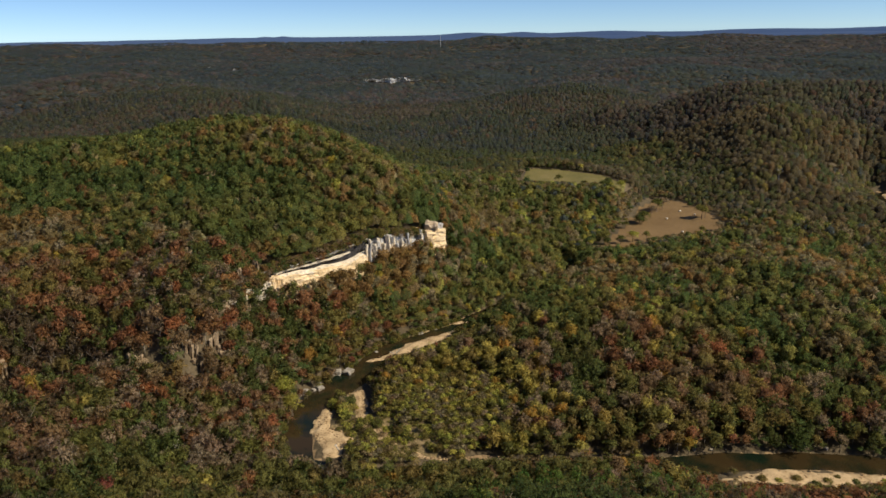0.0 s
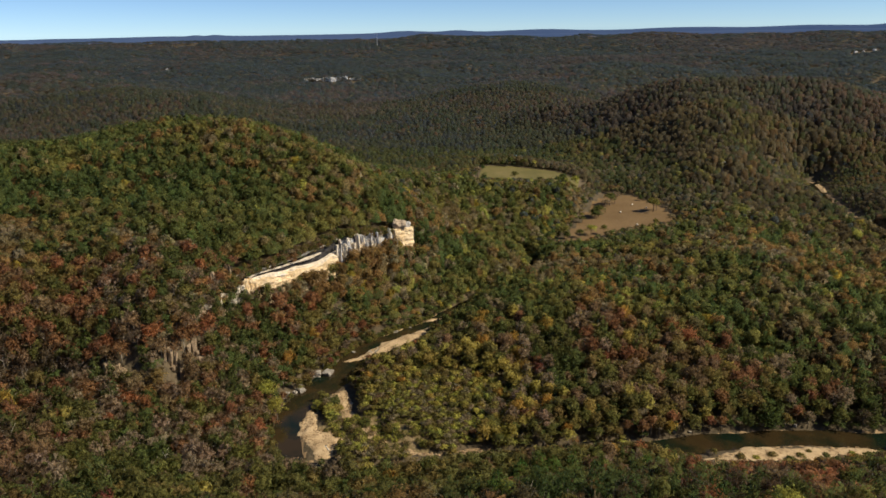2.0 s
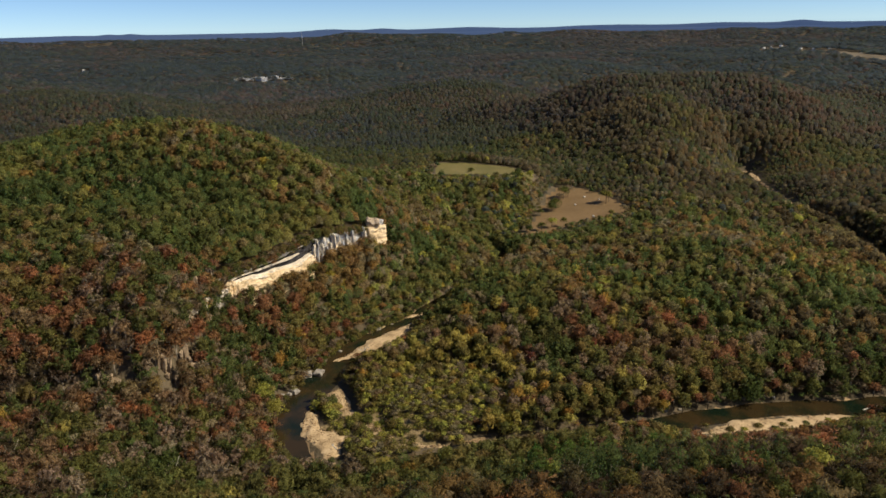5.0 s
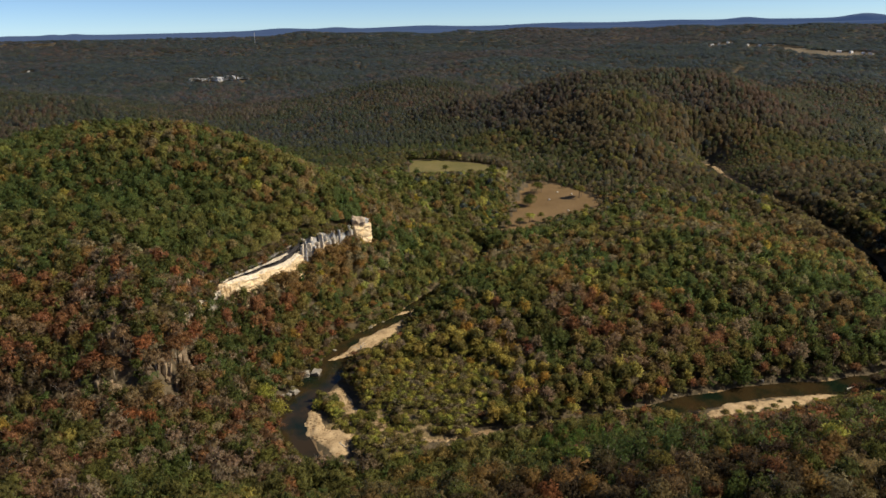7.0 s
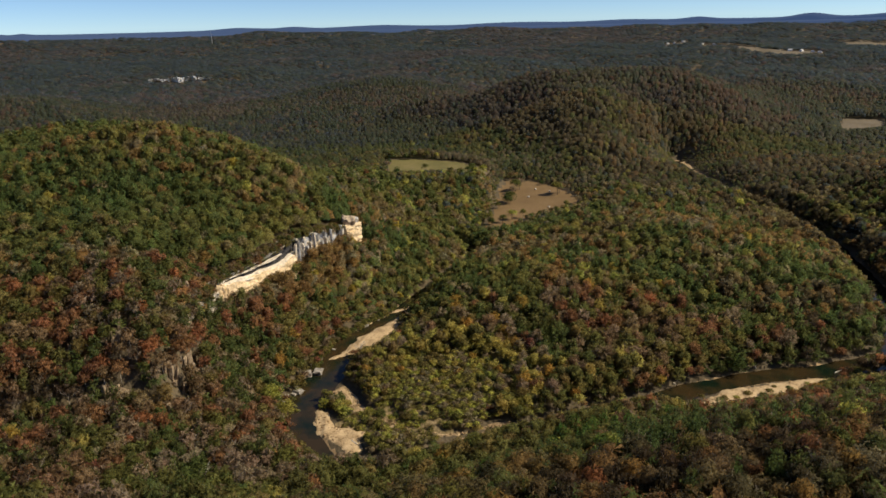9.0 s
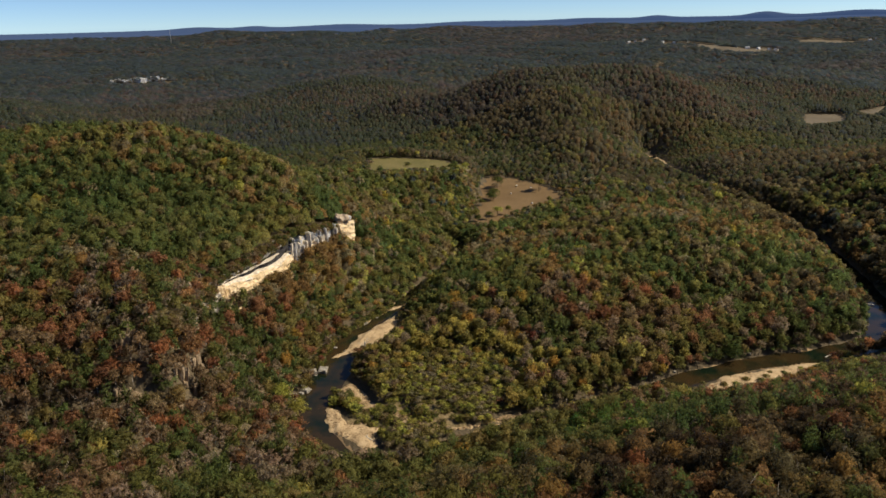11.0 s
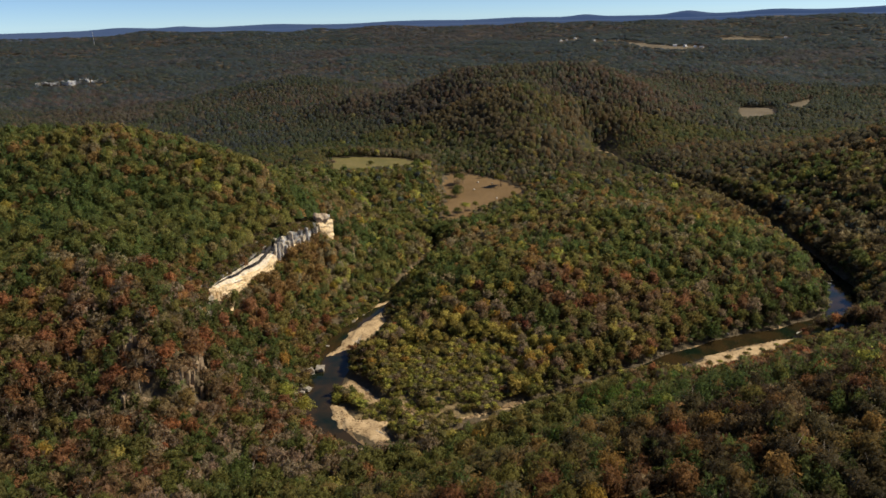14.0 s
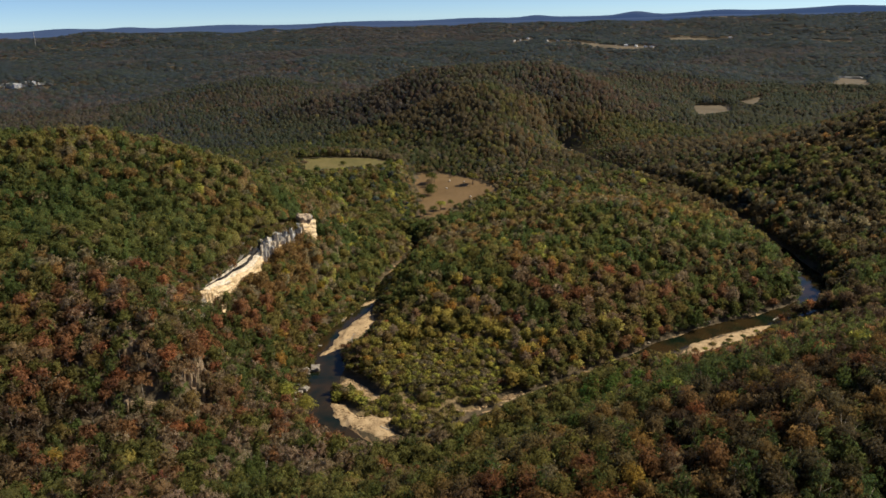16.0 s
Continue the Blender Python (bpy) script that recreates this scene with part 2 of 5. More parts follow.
FAR_FIELDS = [[(1966, 2898), (2090, 2872), (1858, 2559), (1738, 2573)],
              [(2156, 2919), (2238, 2922), (2057, 2665), (2024, 2729)],
              [(1875, 2513), (1954, 2285), (1751, 2025), (1752, 2343)],
              [(1831, 2128), (2058, 2086), (1877, 1882), (1734, 1995)],
              [(2467, 2359), (2760, 2240), (2600, 2096), (2358, 2240)],
              [(2840, 2161), (2663, 1855), (2461, 1700), (2689, 2032)],
              [(2667, 1805), (2663, 1625), (2501, 1509), (2510, 1673)]]
# outlines of the gravel bars on the plan
BARS = {"bend": [(-67, 297), (-69, 312), (-64, 324), (-59, 316), (-58, 304), (-51, 301), (-44, 292), (-50, 288), (-51, 278), (-58, 279), (-62, 290)],
        "spit": [(-55, 339), (-46, 344), (-43, 330), (-41, 311), (-47, 309), (-51, 325)],
        "island": [(-48, 378), (-38, 387), (-26, 401), (-12, 410), (5, 421), (0, 402), (-12, 389), (-27, 381), (-42, 377)],
        "strip": [(-28, 411), (-10, 424), (5, 435), (20, 439), (16, 433), (0, 429), (-14, 419)], "tongue": [(-31, 368), (-22, 378), (-18, 377), (-27, 366)],
        "shoal": [(141, 266), (159, 263), (193, 259), (200, 255), (181, 250), (156, 249), (130, 250), (112, 257), (128, 261)],
        "patch": [(-37, 302), (-32, 306), (-28, 294), (-24, 287), (-31, 291)], "edge": [(-20, 284), (-10, 279), (3, 276), (-2, 274), (-14, 276)],
        "upper": [(482, 744), (490, 764), (499, 786), (504, 783), (496, 760), (488, 742)],
        "track": [(479, 735), (472, 712), (460, 676), (450, 645), (444, 626), (447, 624), (454, 645), (464, 676), (476, 710), (483, 733)],
        "beach": [(6, 277), (14, 279), (24, 277), (22, 274), (12, 273.5)]}


def to_shape(poly, x, y):
    """Distance to a closed outline, below 0 inside it."""
    d = np.full(np.shape(x), 1e9)
    inside = np.zeros(np.shape(x), bool)
    for (ax, ay), (bx, by) in zip(poly, poly[1:] + poly[:1]):
        s = np.clip(((x - ax) * (bx - ax) + (y - ay) * (by - ay)) / ((bx - ax) ** 2 + (by - ay) ** 2), 0, 1)
        d = np.minimum(d, np.hypot(x - ax - s * (bx - ax), y - ay - s * (by - ay)))
        inside ^= ((ay > y) != (by > y)) & (x < (bx - ax) * (y - ay) / (by - ay + 1e-9) + ax)
    return np.where(inside, -d, d)


def rim(run):
    """Height of the bluff's top edge along its line."""
    return np.interp(run, [236, 249, 275, 310, 325, 335, 350, 362, 372, 390, 400], [44, 48.2, 48.4, 50, 52, 53.2, 51.6, 49.2, 48.4, 47.5, 43])


def land(x, y):
    """Height of the ground."""
    x, y = np.asarray(x, float), np.asarray(y, float)
    d, _, _, w = along(RIVER, x, y)
    d = d - w + 2.5 * (grain(x, y, 11, 3) - 0.5)
    r = np.hypot(x, y)
    h = 3.0 * smooth(0, 14, d) - 2.2 * (1 - smooth(-5, 2, d))
    h = h + 45 * smooth(1400, 3000, r) + 82 * smooth(3100, 4650, r)
    rise = sum(a * bump(x, y, cx, cy, rx, ry) for a, cx, cy, rx, ry in NEAR_HILLS + BLUFF_HILLS + EAST_HILLS + FAR_HILLS)
    rise = rise + smooth(800, 1800, r) * ((16 + 18 * smooth(1600, 2200, r)) * (grain(x, y, 420, 1) - 0.5) + (10 + 12 * smooth(1600, 2200, r)) * (grain(x, y, 190, 2) - 0.5))
    rise = rise + smooth(20, 200, d) * (7 * (grain(x, y, 75, 4) - 0.5) + 3 * (grain(x, y, 28, 5) - 0.5))
    h = h + smooth(2, 75 - 35 * smooth(560, 680, y), d) * rise
    bd, bs, run, _ = along(BLUFF, x, y)
    into = bd * bs
    soft = 2.5 + 12 * (1 - smooth(190, 245, run))
    h = h + 13 * smooth(-soft, soft, into) * smooth(20, 110, run) * (1 - smooth(385, 415, run)) * (1 + 0.6 * smooth(270, 340, run)) * np.exp(-(np.maximum(into, 0) / 90) ** 2)
    gate = smooth(236, 256, run) * (1 - smooth(393, 410, run))
    h = h + gate * (into > 8.2) * (1 - smooth(13, 55, into)) * (27 + (rim(run) - 26.4) * smooth(8.6, 10.2, into) - h)
    h = h + gate * smooth(-35, -6, into) * (into <= 8.2) * (27 - h)
    for poly, level, edge in [(MEADOW, 36 - 0.05 * (x - 80), 60), (HAYFIELD, 8 + 0 * x, 22), (CLEARINGS[0], 18 + 0 * x, 40), (CLEARINGS[1], 19 + 0 * x, 40), (CLEARINGS[2], 28 + 0 * x, 60)]:
        k = 1 - smooth(0, edge, to_shape(poly, x, y))
        h = h + k * (level - h)
    for poly in FAR_FIELDS:
        h = h + 5 * (1 - smooth(0, 150, to_shape(poly, x, y)))
    for poly in BARS.values():
        k = (1 - smooth(0, 9, to_shape(poly, x, y))) * smooth(-1, 2.5, d)
        h = h + k * (0.5 - h)
    return h


def mesh_object(name, verts, faces, mats, index=None, parent=None, smooth_faces=False):
    me = bpy.data.meshes.new(name)
    verts, faces = np.asarray(verts, np.float32), np.asarray(faces, np.int32)
    me.vertices.add(len(verts))
    me.vertices.foreach_set("co", verts.ravel())
    n = faces.shape[1]
    me.loops.add(faces.size)
    me.loops.foreach_set("vertex_index", faces.ravel())
    me.polygons.add(len(faces))
    me.polygons.foreach_set("loop_start", np.arange(0, faces.size, n, dtype=np.int32))
    for m in mats:
        me.materials.append(m)
    if index is not None:
        me.polygons.foreach_set("material_index", np.asarray(index, np.int32))
    me.polygons.foreach_set("use_smooth", np.full(len(faces), smooth_faces))
    me.update(calc_edges=True)
    ob = new(name, me)
    ob.parent = parent
    return ob


def sheet(nx, ny):
    i, j = np.meshgrid(np.arange(nx - 1), np.arange(ny - 1), indexing="ij")
    a = (i * ny + j).ravel()
    return np.stack([a, a + ny, a + ny + 1, a + 1], 1)


def build_ground():
    """One sheet of land, finer where the valley lies open, out to the horizon."""
    az = np.concatenate([np.linspace(-180, -46, 54)[:-1], np.linspace(-46, 76, 320)[:-1], np.linspace(76, 180, 44)])
    rad = np.concatenate([[0.5, 25, 50, 75], np.linspace(100, 560, 130), np.linspace(564, 900, 65), 900 * (4700 / 900) ** np.linspace(0.015, 1, 85)])
    a, r = np.meshgrid(np.radians(az), rad, indexing="ij")
    x, y = -60 + r * np.sin(a), r * np.cos(a)
    z = land(x, y)
    f = sheet(*x.shape)
    cx, cy = x.ravel()[f].mean(1), y.ravel()[f].mean(1)
    d, _, _, w = along(RIVER, cx, cy)
    k = np.zeros(len(f), int)
    k[d - w < 0.2 + 4 * (grain(cx, cy, 16, 8) - 0.4)] = 3
    k[(cx < -30) & (cy > 322) & (to_shape(BARS["spit"], cx, cy) > 3) & (d - w > -3)] = 0
    k[bump(cx, cy, -28, 294, 32, 17, -20) * (0.5 + grain(cx, cy, 5, 28)) > 0.36] = 4
    k[to_shape(HAYFIELD, cx, cy) < 0] = 1
    k[to_shape(MEADOW, cx, cy) < 0] = 2
    for c in CLEARINGS + FAR_FIELDS:
        k[to_shape(c, cx, cy) < 0] = 5
    ob = mesh_object("ground", np.stack([x.ravel(), y.ravel(), z.ravel()], 1), f, [FLOOR, HAY, GRASS, BANK, SCRUB, STUBBLE], k, smooth_faces=True)
    return tagged(ob, "wooded valley ground with leaf litter and dry pasture", "ground", kind="structure")


build_ground()


def build_water():
    """The river's surface: a level ribbon along its bed, tucked under the banks."""
    pts = np.array([p[:2] for p in RIVER], float)
    wide = np.array([p[2] for p in RIVER], float) + 5
    run = np.concatenate([[0], np.cumsum(np.hypot(*np.diff(pts, axis=0).T))])
    s = np.arange(0, run[-1], 4.0)
    px, py, w = np.interp(s, run, pts[:, 0]), np.interp(s, run, pts[:, 1]), np.interp(s, run, wide)
    k = np.ones(5) / 5
    tx, ty = np.gradient(np.convolve(np.pad(px, 2, "edge"), k, "valid")), np.gradient(np.convolve(np.pad(py, 2, "edge"), k, "valid"))
    n = np.hypot(tx, ty)
    across = np.linspace(-1, 1, 7)
    x = px[:, None] - (ty / n * w)[:, None] * across
    y = py[:, None] + (tx / n * w)[:, None] * across
    ob = mesh_object("river", np.stack([x.ravel(), y.ravel(), 0 * x.ravel()], 1), sheet(*x.shape), [WATER], smooth_faces=True)
    return tagged(ob, "slow dark green and brown river water", "river", kind="structure")


build_water()


PEAKS = ((-13.0, 6, 0.5), (-11.6, 6, 0.5), (3.0, 8, 1.6), (6.8, 10, 1.2), (13.5, 9, 2.4), (24.0, 8, 3.0), (32.0, 7, 2.6), (37.5, 13, 1.1), (45.0, 22, 1.3), (51.0, 16, 2.6), (59.0, 18, 4.0))


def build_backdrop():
    """Far plateau rims beyond the woods, turned blue with haze by their colour and glow."""
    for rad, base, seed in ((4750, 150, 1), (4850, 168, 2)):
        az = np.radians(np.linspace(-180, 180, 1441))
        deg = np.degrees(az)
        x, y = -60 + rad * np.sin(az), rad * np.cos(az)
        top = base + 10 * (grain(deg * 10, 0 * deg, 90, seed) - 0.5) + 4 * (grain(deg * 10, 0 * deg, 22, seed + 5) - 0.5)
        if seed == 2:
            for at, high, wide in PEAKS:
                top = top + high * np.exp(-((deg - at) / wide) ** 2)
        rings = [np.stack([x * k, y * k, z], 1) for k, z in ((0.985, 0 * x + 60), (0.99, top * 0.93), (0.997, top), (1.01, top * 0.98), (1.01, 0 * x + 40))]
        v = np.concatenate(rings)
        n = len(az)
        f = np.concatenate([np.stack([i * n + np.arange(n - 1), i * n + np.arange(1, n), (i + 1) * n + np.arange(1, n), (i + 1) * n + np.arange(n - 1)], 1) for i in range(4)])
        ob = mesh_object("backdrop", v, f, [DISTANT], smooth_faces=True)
        tagged(ob, "far wooded plateau rim on the horizon, glowing blue as haze", "hills", kind="structure")


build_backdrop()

# ---- trees ----
# Cedar's grey-green is shifted to blue so that distant woods carry haze in colour.
# The near-leafless kind is tinted dark to put hillside shade into colour.
TINTS = {"oak": (0.130, 0.142, 0.042), "pine": (0.086, 0.118, 0.036), "olive": (0.196, 0.172, 0.054), "lime": (0.370, 0.345, 0.085),
         "russet": (0.244, 0.138, 0.062), "brown": (0.212, 0.154, 0.080), "orange": (0.285, 0.146, 0.058), "red": (0.210, 0.086, 0.050),
         "bare": (0.250, 0.200, 0.126), "gold": (0.370, 0.262, 0.054), "cedar": (0.074, 0.098, 0.092), "twiggy": (0.096, 0.072, 0.044), "fresh": (0.086, 0.150, 0.036)}
KINDS = list(TINTS)
ICO_V = np.array([(0, 0, 1), *[(0.894 * math.cos(a), 0.894 * math.sin(a), 0.447) for a in np.arange(5) * 1.2566],
                  *[(0.894 * math.cos(a), 0.894 * math.sin(a), -0.447) for a in np.arange(5) * 1.2566 + 0.6283], (0, 0, -1)])
ICO_F = np.array([(0, 1 + i, 1 + (i + 1) % 5) for i in range(5)] + [(1 + i, 6 + i, 1 + (i + 1) % 5) for i in range(5)]
                 + [(6 + i, 6 + (i + 1) % 5, 1 + (i + 1) % 5) for i in range(5)] + [(11, 6 + (i + 1) % 5, 6 + i) for i in range(5)])


def clumps(rng, centres, normals, size):
    """Leaf sprays, each a ragged upright triangle, lying roughly square to the normals."""
    n = len(centres)
    nn = normals + 0.5 * rng.normal(size=(n, 3))
    nn /= np.linalg.norm(nn, axis=1)[:, None]
    u = np.cross(nn, np.cross((0, 0, 1.0), nn)) + 0.55 * rng.normal(size=(n, 3))
    u -= nn * (u * nn).sum(1)[:, None]
    u /= np.linalg.norm(u, axis=1)[:, None]
    v = np.cross(nn, u)
    s = size * rng.uniform(0.6, 1.4, (n, 1))
    k = rng.uniform(0.6, 1.1, (n, 1))
    flip = np.where(rng.rand(n, 1) < 0.5, 1.0, -1.0)
    q = np.stack([centres - u * flip * s * 1.2, centres + (u * flip - v * k) * s, centres + (u * flip + v * k) * s], 1)
    return q.reshape(-1, 3), np.arange(n * 3).reshape(n, 3)


def rod(a, b, ra, rb, sides=3):
    """A tapered limb."""
    a, b = np.array(a, float), np.array(b, float)
    w = (b - a) / np.linalg.norm(b - a)
    u = np.cross(w, (0.3, 0.9, 0.1))
    u /= np.linalg.norm(u)
    v = np.cross(w, u)
    t = np.arange(sides) * 2 * math.pi / sides
    ring = np.cos(t)[:, None] * u + np.sin(t)[:, None] * v
    f = []
    for i in range(sides):
        j = (i + 1) % sides
        f += [(i, j, sides + j), (i, sides + j, sides + i)]
    return np.concatenate([a + ring * ra, b + ring * rb]), np.array(f)


def merge(pieces):
    v, f, k, n = [], [], [], 0
    for pv, pf, pk in pieces:
        v.append(pv), f.append(pf + n), k.append(np.full(len(pf), pk))
        n += len(pv)
    return np.concatenate(v), np.concatenate(f), np.concatenate(k)


def tree_shape(rng, form, sprays, core, limbs):
    """A tree 1 high with its crown about 0.5 wide: sprays on uneven upright lobes round a core, on a trunk with limbs. Leaves have index 0, wood 1."""
    pieces = []
    if form == "pine":
        lobes = [((rng.uniform(-0.05, 0.05), rng.uniform(-0.05, 0.05), z), (0.22 * (1.03 - z) + 0.06) * rng.uniform(0.8, 1.2)) for z in np.linspace(0.36, 0.92, 7 if sprays > 70 else 5)]
        squash = 0.8
    else:
        n = 9 if sprays > 150 else 7 if sprays > 70 else 5
        lobes = [((rng.uniform(-0.03, 0.03), rng.uniform(-0.03, 0.03), 0.72), 0.17)]
        for i in range(n):
            a = i * 2.4 + rng.uniform(0, 1)
            q = 0.17 * math.sqrt((i + 0.6) / n)
            lobes.append(((q * math.cos(a), q * math.sin(a), 0.80 - 2.2 * q * q * 5 * rng.uniform(0.5, 1.3)), rng.uniform(0.085, 0.135) * (1 if n > 6 else 1.15)))
        squash = 1.45
    cen = np.array([c for c, r in lobes])
    rad = np.array([r for c, r in lobes])
    for c, r in lobes[:int(core)]:
        jag = rng.uniform(0.8, 1.15, (12, 1))
        a = rng.uniform(0, 6.28)
        v = ICO_V * jag * (r, r, r * squash) * 0.86
        v = np.stack([v[:, 0] * math.cos(a) - v[:, 1] * math.sin(a), v[:, 0] * math.sin(a) + v[:, 1] * math.cos(a), v[:, 2]], 1)
        pieces.append((v + np.array(c), ICO_F[:15], 0))
    pick = rng.choice(len(lobes), sprays, p=rad ** 2 / (rad ** 2).sum())
    d = rng.normal(size=(sprays, 3))
    d[:, 2] = np.abs(d[:, 2]) * 0.9 + 0.15 * d[:, 2]
    d /= np.linalg.norm(d, axis=1)[:, None]
    c = cen[pick] + d * (rad[pick] * rng.uniform(0.8, 1.25, sprays))[:, None] * (1, 1, squash)
    if sprays:
        pieces.append((*clumps(rng, c, d, 0.080 if sprays < 70 else 0.050 if sprays < 200 else 0.032 if sprays < 500 else 0.027), 0))
    if limbs:
        pieces.append((*rod((0, 0, -0.06), (0.01, 0, 0.7), 0.016, 0.006), 1))
        for i in range(limbs):
            a = i * 2.4 + rng.uniform(0, 1)
            z = rng.uniform(0.38, 0.6)
            q, up = (0.18, rng.uniform(0.1, 0.25)) if limbs < 8 else (rng.uniform(0.1, 0.27), rng.uniform(0.2, 0.42))
            pieces.append((*rod((0, 0, z), (q * math.cos(a), q * math.sin(a), z + up), 0.007 if limbs < 8 else 0.005, 0.002), 1))
    return merge(pieces)


def outward(v, f, lift):
    """Normals of a crown's leaves: partly their own, partly away from the crown's middle."""
    own = np.cross(v[f[:, 1]] - v[f[:, 0]], v[f[:, 2]] - v[f[:, 0]])
    own /= np.linalg.norm(own, axis=1)[:, None] + 1e-9
    n = np.zeros_like(v)
    for k in range(3):
        np.add.at(n, f[:, k], own)
    n /= np.linalg.norm(n, axis=1)[:, None] + 1e-9
    away = (v - np.array((0, 0, 0.55))) * (1.0, 1.0, 0.7)
    away /= np.linalg.norm(away, axis=1)[:, None] + 1e-9
    n = 0.34 * n + 0.62 * away + np.array((0, 0, lift))
    return n / np.linalg.norm(n, axis=1)[:, None]


def set_normals(ob, n):
    at = ob.data.attributes.new("custom_normal", "FLOAT_VECTOR", "POINT")
    at.data.foreach_set("vector", np.asarray(n, np.float32).ravel())


def blob_shape(rng):
    """A far tree: an uneven upright crown with a lumpy outline."""
    a = np.arange(5) * 1.2566 + rng.uniform(0, 1.2)
    b = a + 0.63
    r1, r2 = rng.uniform(0.16, 0.24, 5), rng.uniform(0.21, 0.31, 5)
    v = np.concatenate([[(rng.uniform(-0.06, 0.06), rng.uniform(-0.06, 0.06), 1.0)],
                        np.stack([r1 * np.cos(a), r1 * np.sin(a), rng.uniform(0.80, 0.97, 5)], 1),
                        np.stack([r2 * np.cos(b), r2 * np.sin(b), rng.uniform(0.30, 0.52, 5)], 1)])
    f = [(0, 1 + i, 1 + (i + 1) % 5) for i in range(5)]
    for i in range(5):
        f += [(1 + i, 6 + i, 1 + (i + 1) % 5), (1 + (i + 1) % 5, 6 + i, 6 + (i + 1) % 5)]
    return v, np.array(f), np.zeros(15, int)


def dome_shape(rng):
    a = np.arange(5) * 1.2566
    r = rng.uniform(0.7, 1.2, 5) * 0.34
    v = np.concatenate([[(rng.uniform(-0.1, 0.1), rng.uniform(-0.1, 0.1), 1.0)], np.stack([r * np.cos(a), r * np.sin(a), rng.uniform(0.3, 0.6, 5)], 1)])
    return v, np.array([(0, 1 + i, 1 + (i + 1) % 5) for i in range(5)]), np.zeros(5, int)


def scrub_flat(x, y):
    """The open sandy scrub behind the bend's gravel bar."""
    return bump(x, y, -30, 294, 30, 16, -20) * (0.45 + 1.1 * grain(x, y, 7, 27)) > 0.41


def open_ground(x, y):
    """Where no tree stands: water, gravel, fields, rock faces."""
    d, _, _, w = along(RIVER, x, y)
    steep = (y > 300) & (x < np.interp(y, [290, 320, 345, 365, 400, 445], [-73, -71, -62, -50, -33, 22]))
    bare = d - w < np.where(steep, -1.0, 0.3) + 2.0 * grain(x, y, 13, 9)
    for poly in (HAYFIELD, MEADOW, *CLEARINGS, *FAR_FIELDS, *BARS.values()):
        bare |= to_shape(poly, x, y) < (1.5 if poly not in (BARS["spit"], BARS["bend"]) else 3.5)
    bare |= scrub_flat(x, y)
    bd, bs, run, _ = along(BLUFF, x, y)
    into = bd * bs
    bare |= (into > -4.5) & (into < 9.6) & (run > 246) & (run < 396)
    for cx, cy, cr in CRAG_SPOTS:
        bare |= np.hypot(x - cx - 0.1 * cr, y - cy + (1.0 if cr < 6 else 0.6) * cr) < cr * (1.0 if cr < 6 else 1)
    for cx, cy, cr in YARDS:
        bare |= np.hypot(x - cx, y - cy) < cr
    return bare


def seen_side(x, y):
    """The stretch of the plan that lies ahead along the flight line."""
    left = (x > -0.66 * y - 30) | (x > -195)
    right = (x < -177 + 2.15 * (y - 19) + 25) | (x < 1.2 * y - 60) | (x < 0.68 * y + 25)
    return left & right & (y > 40)


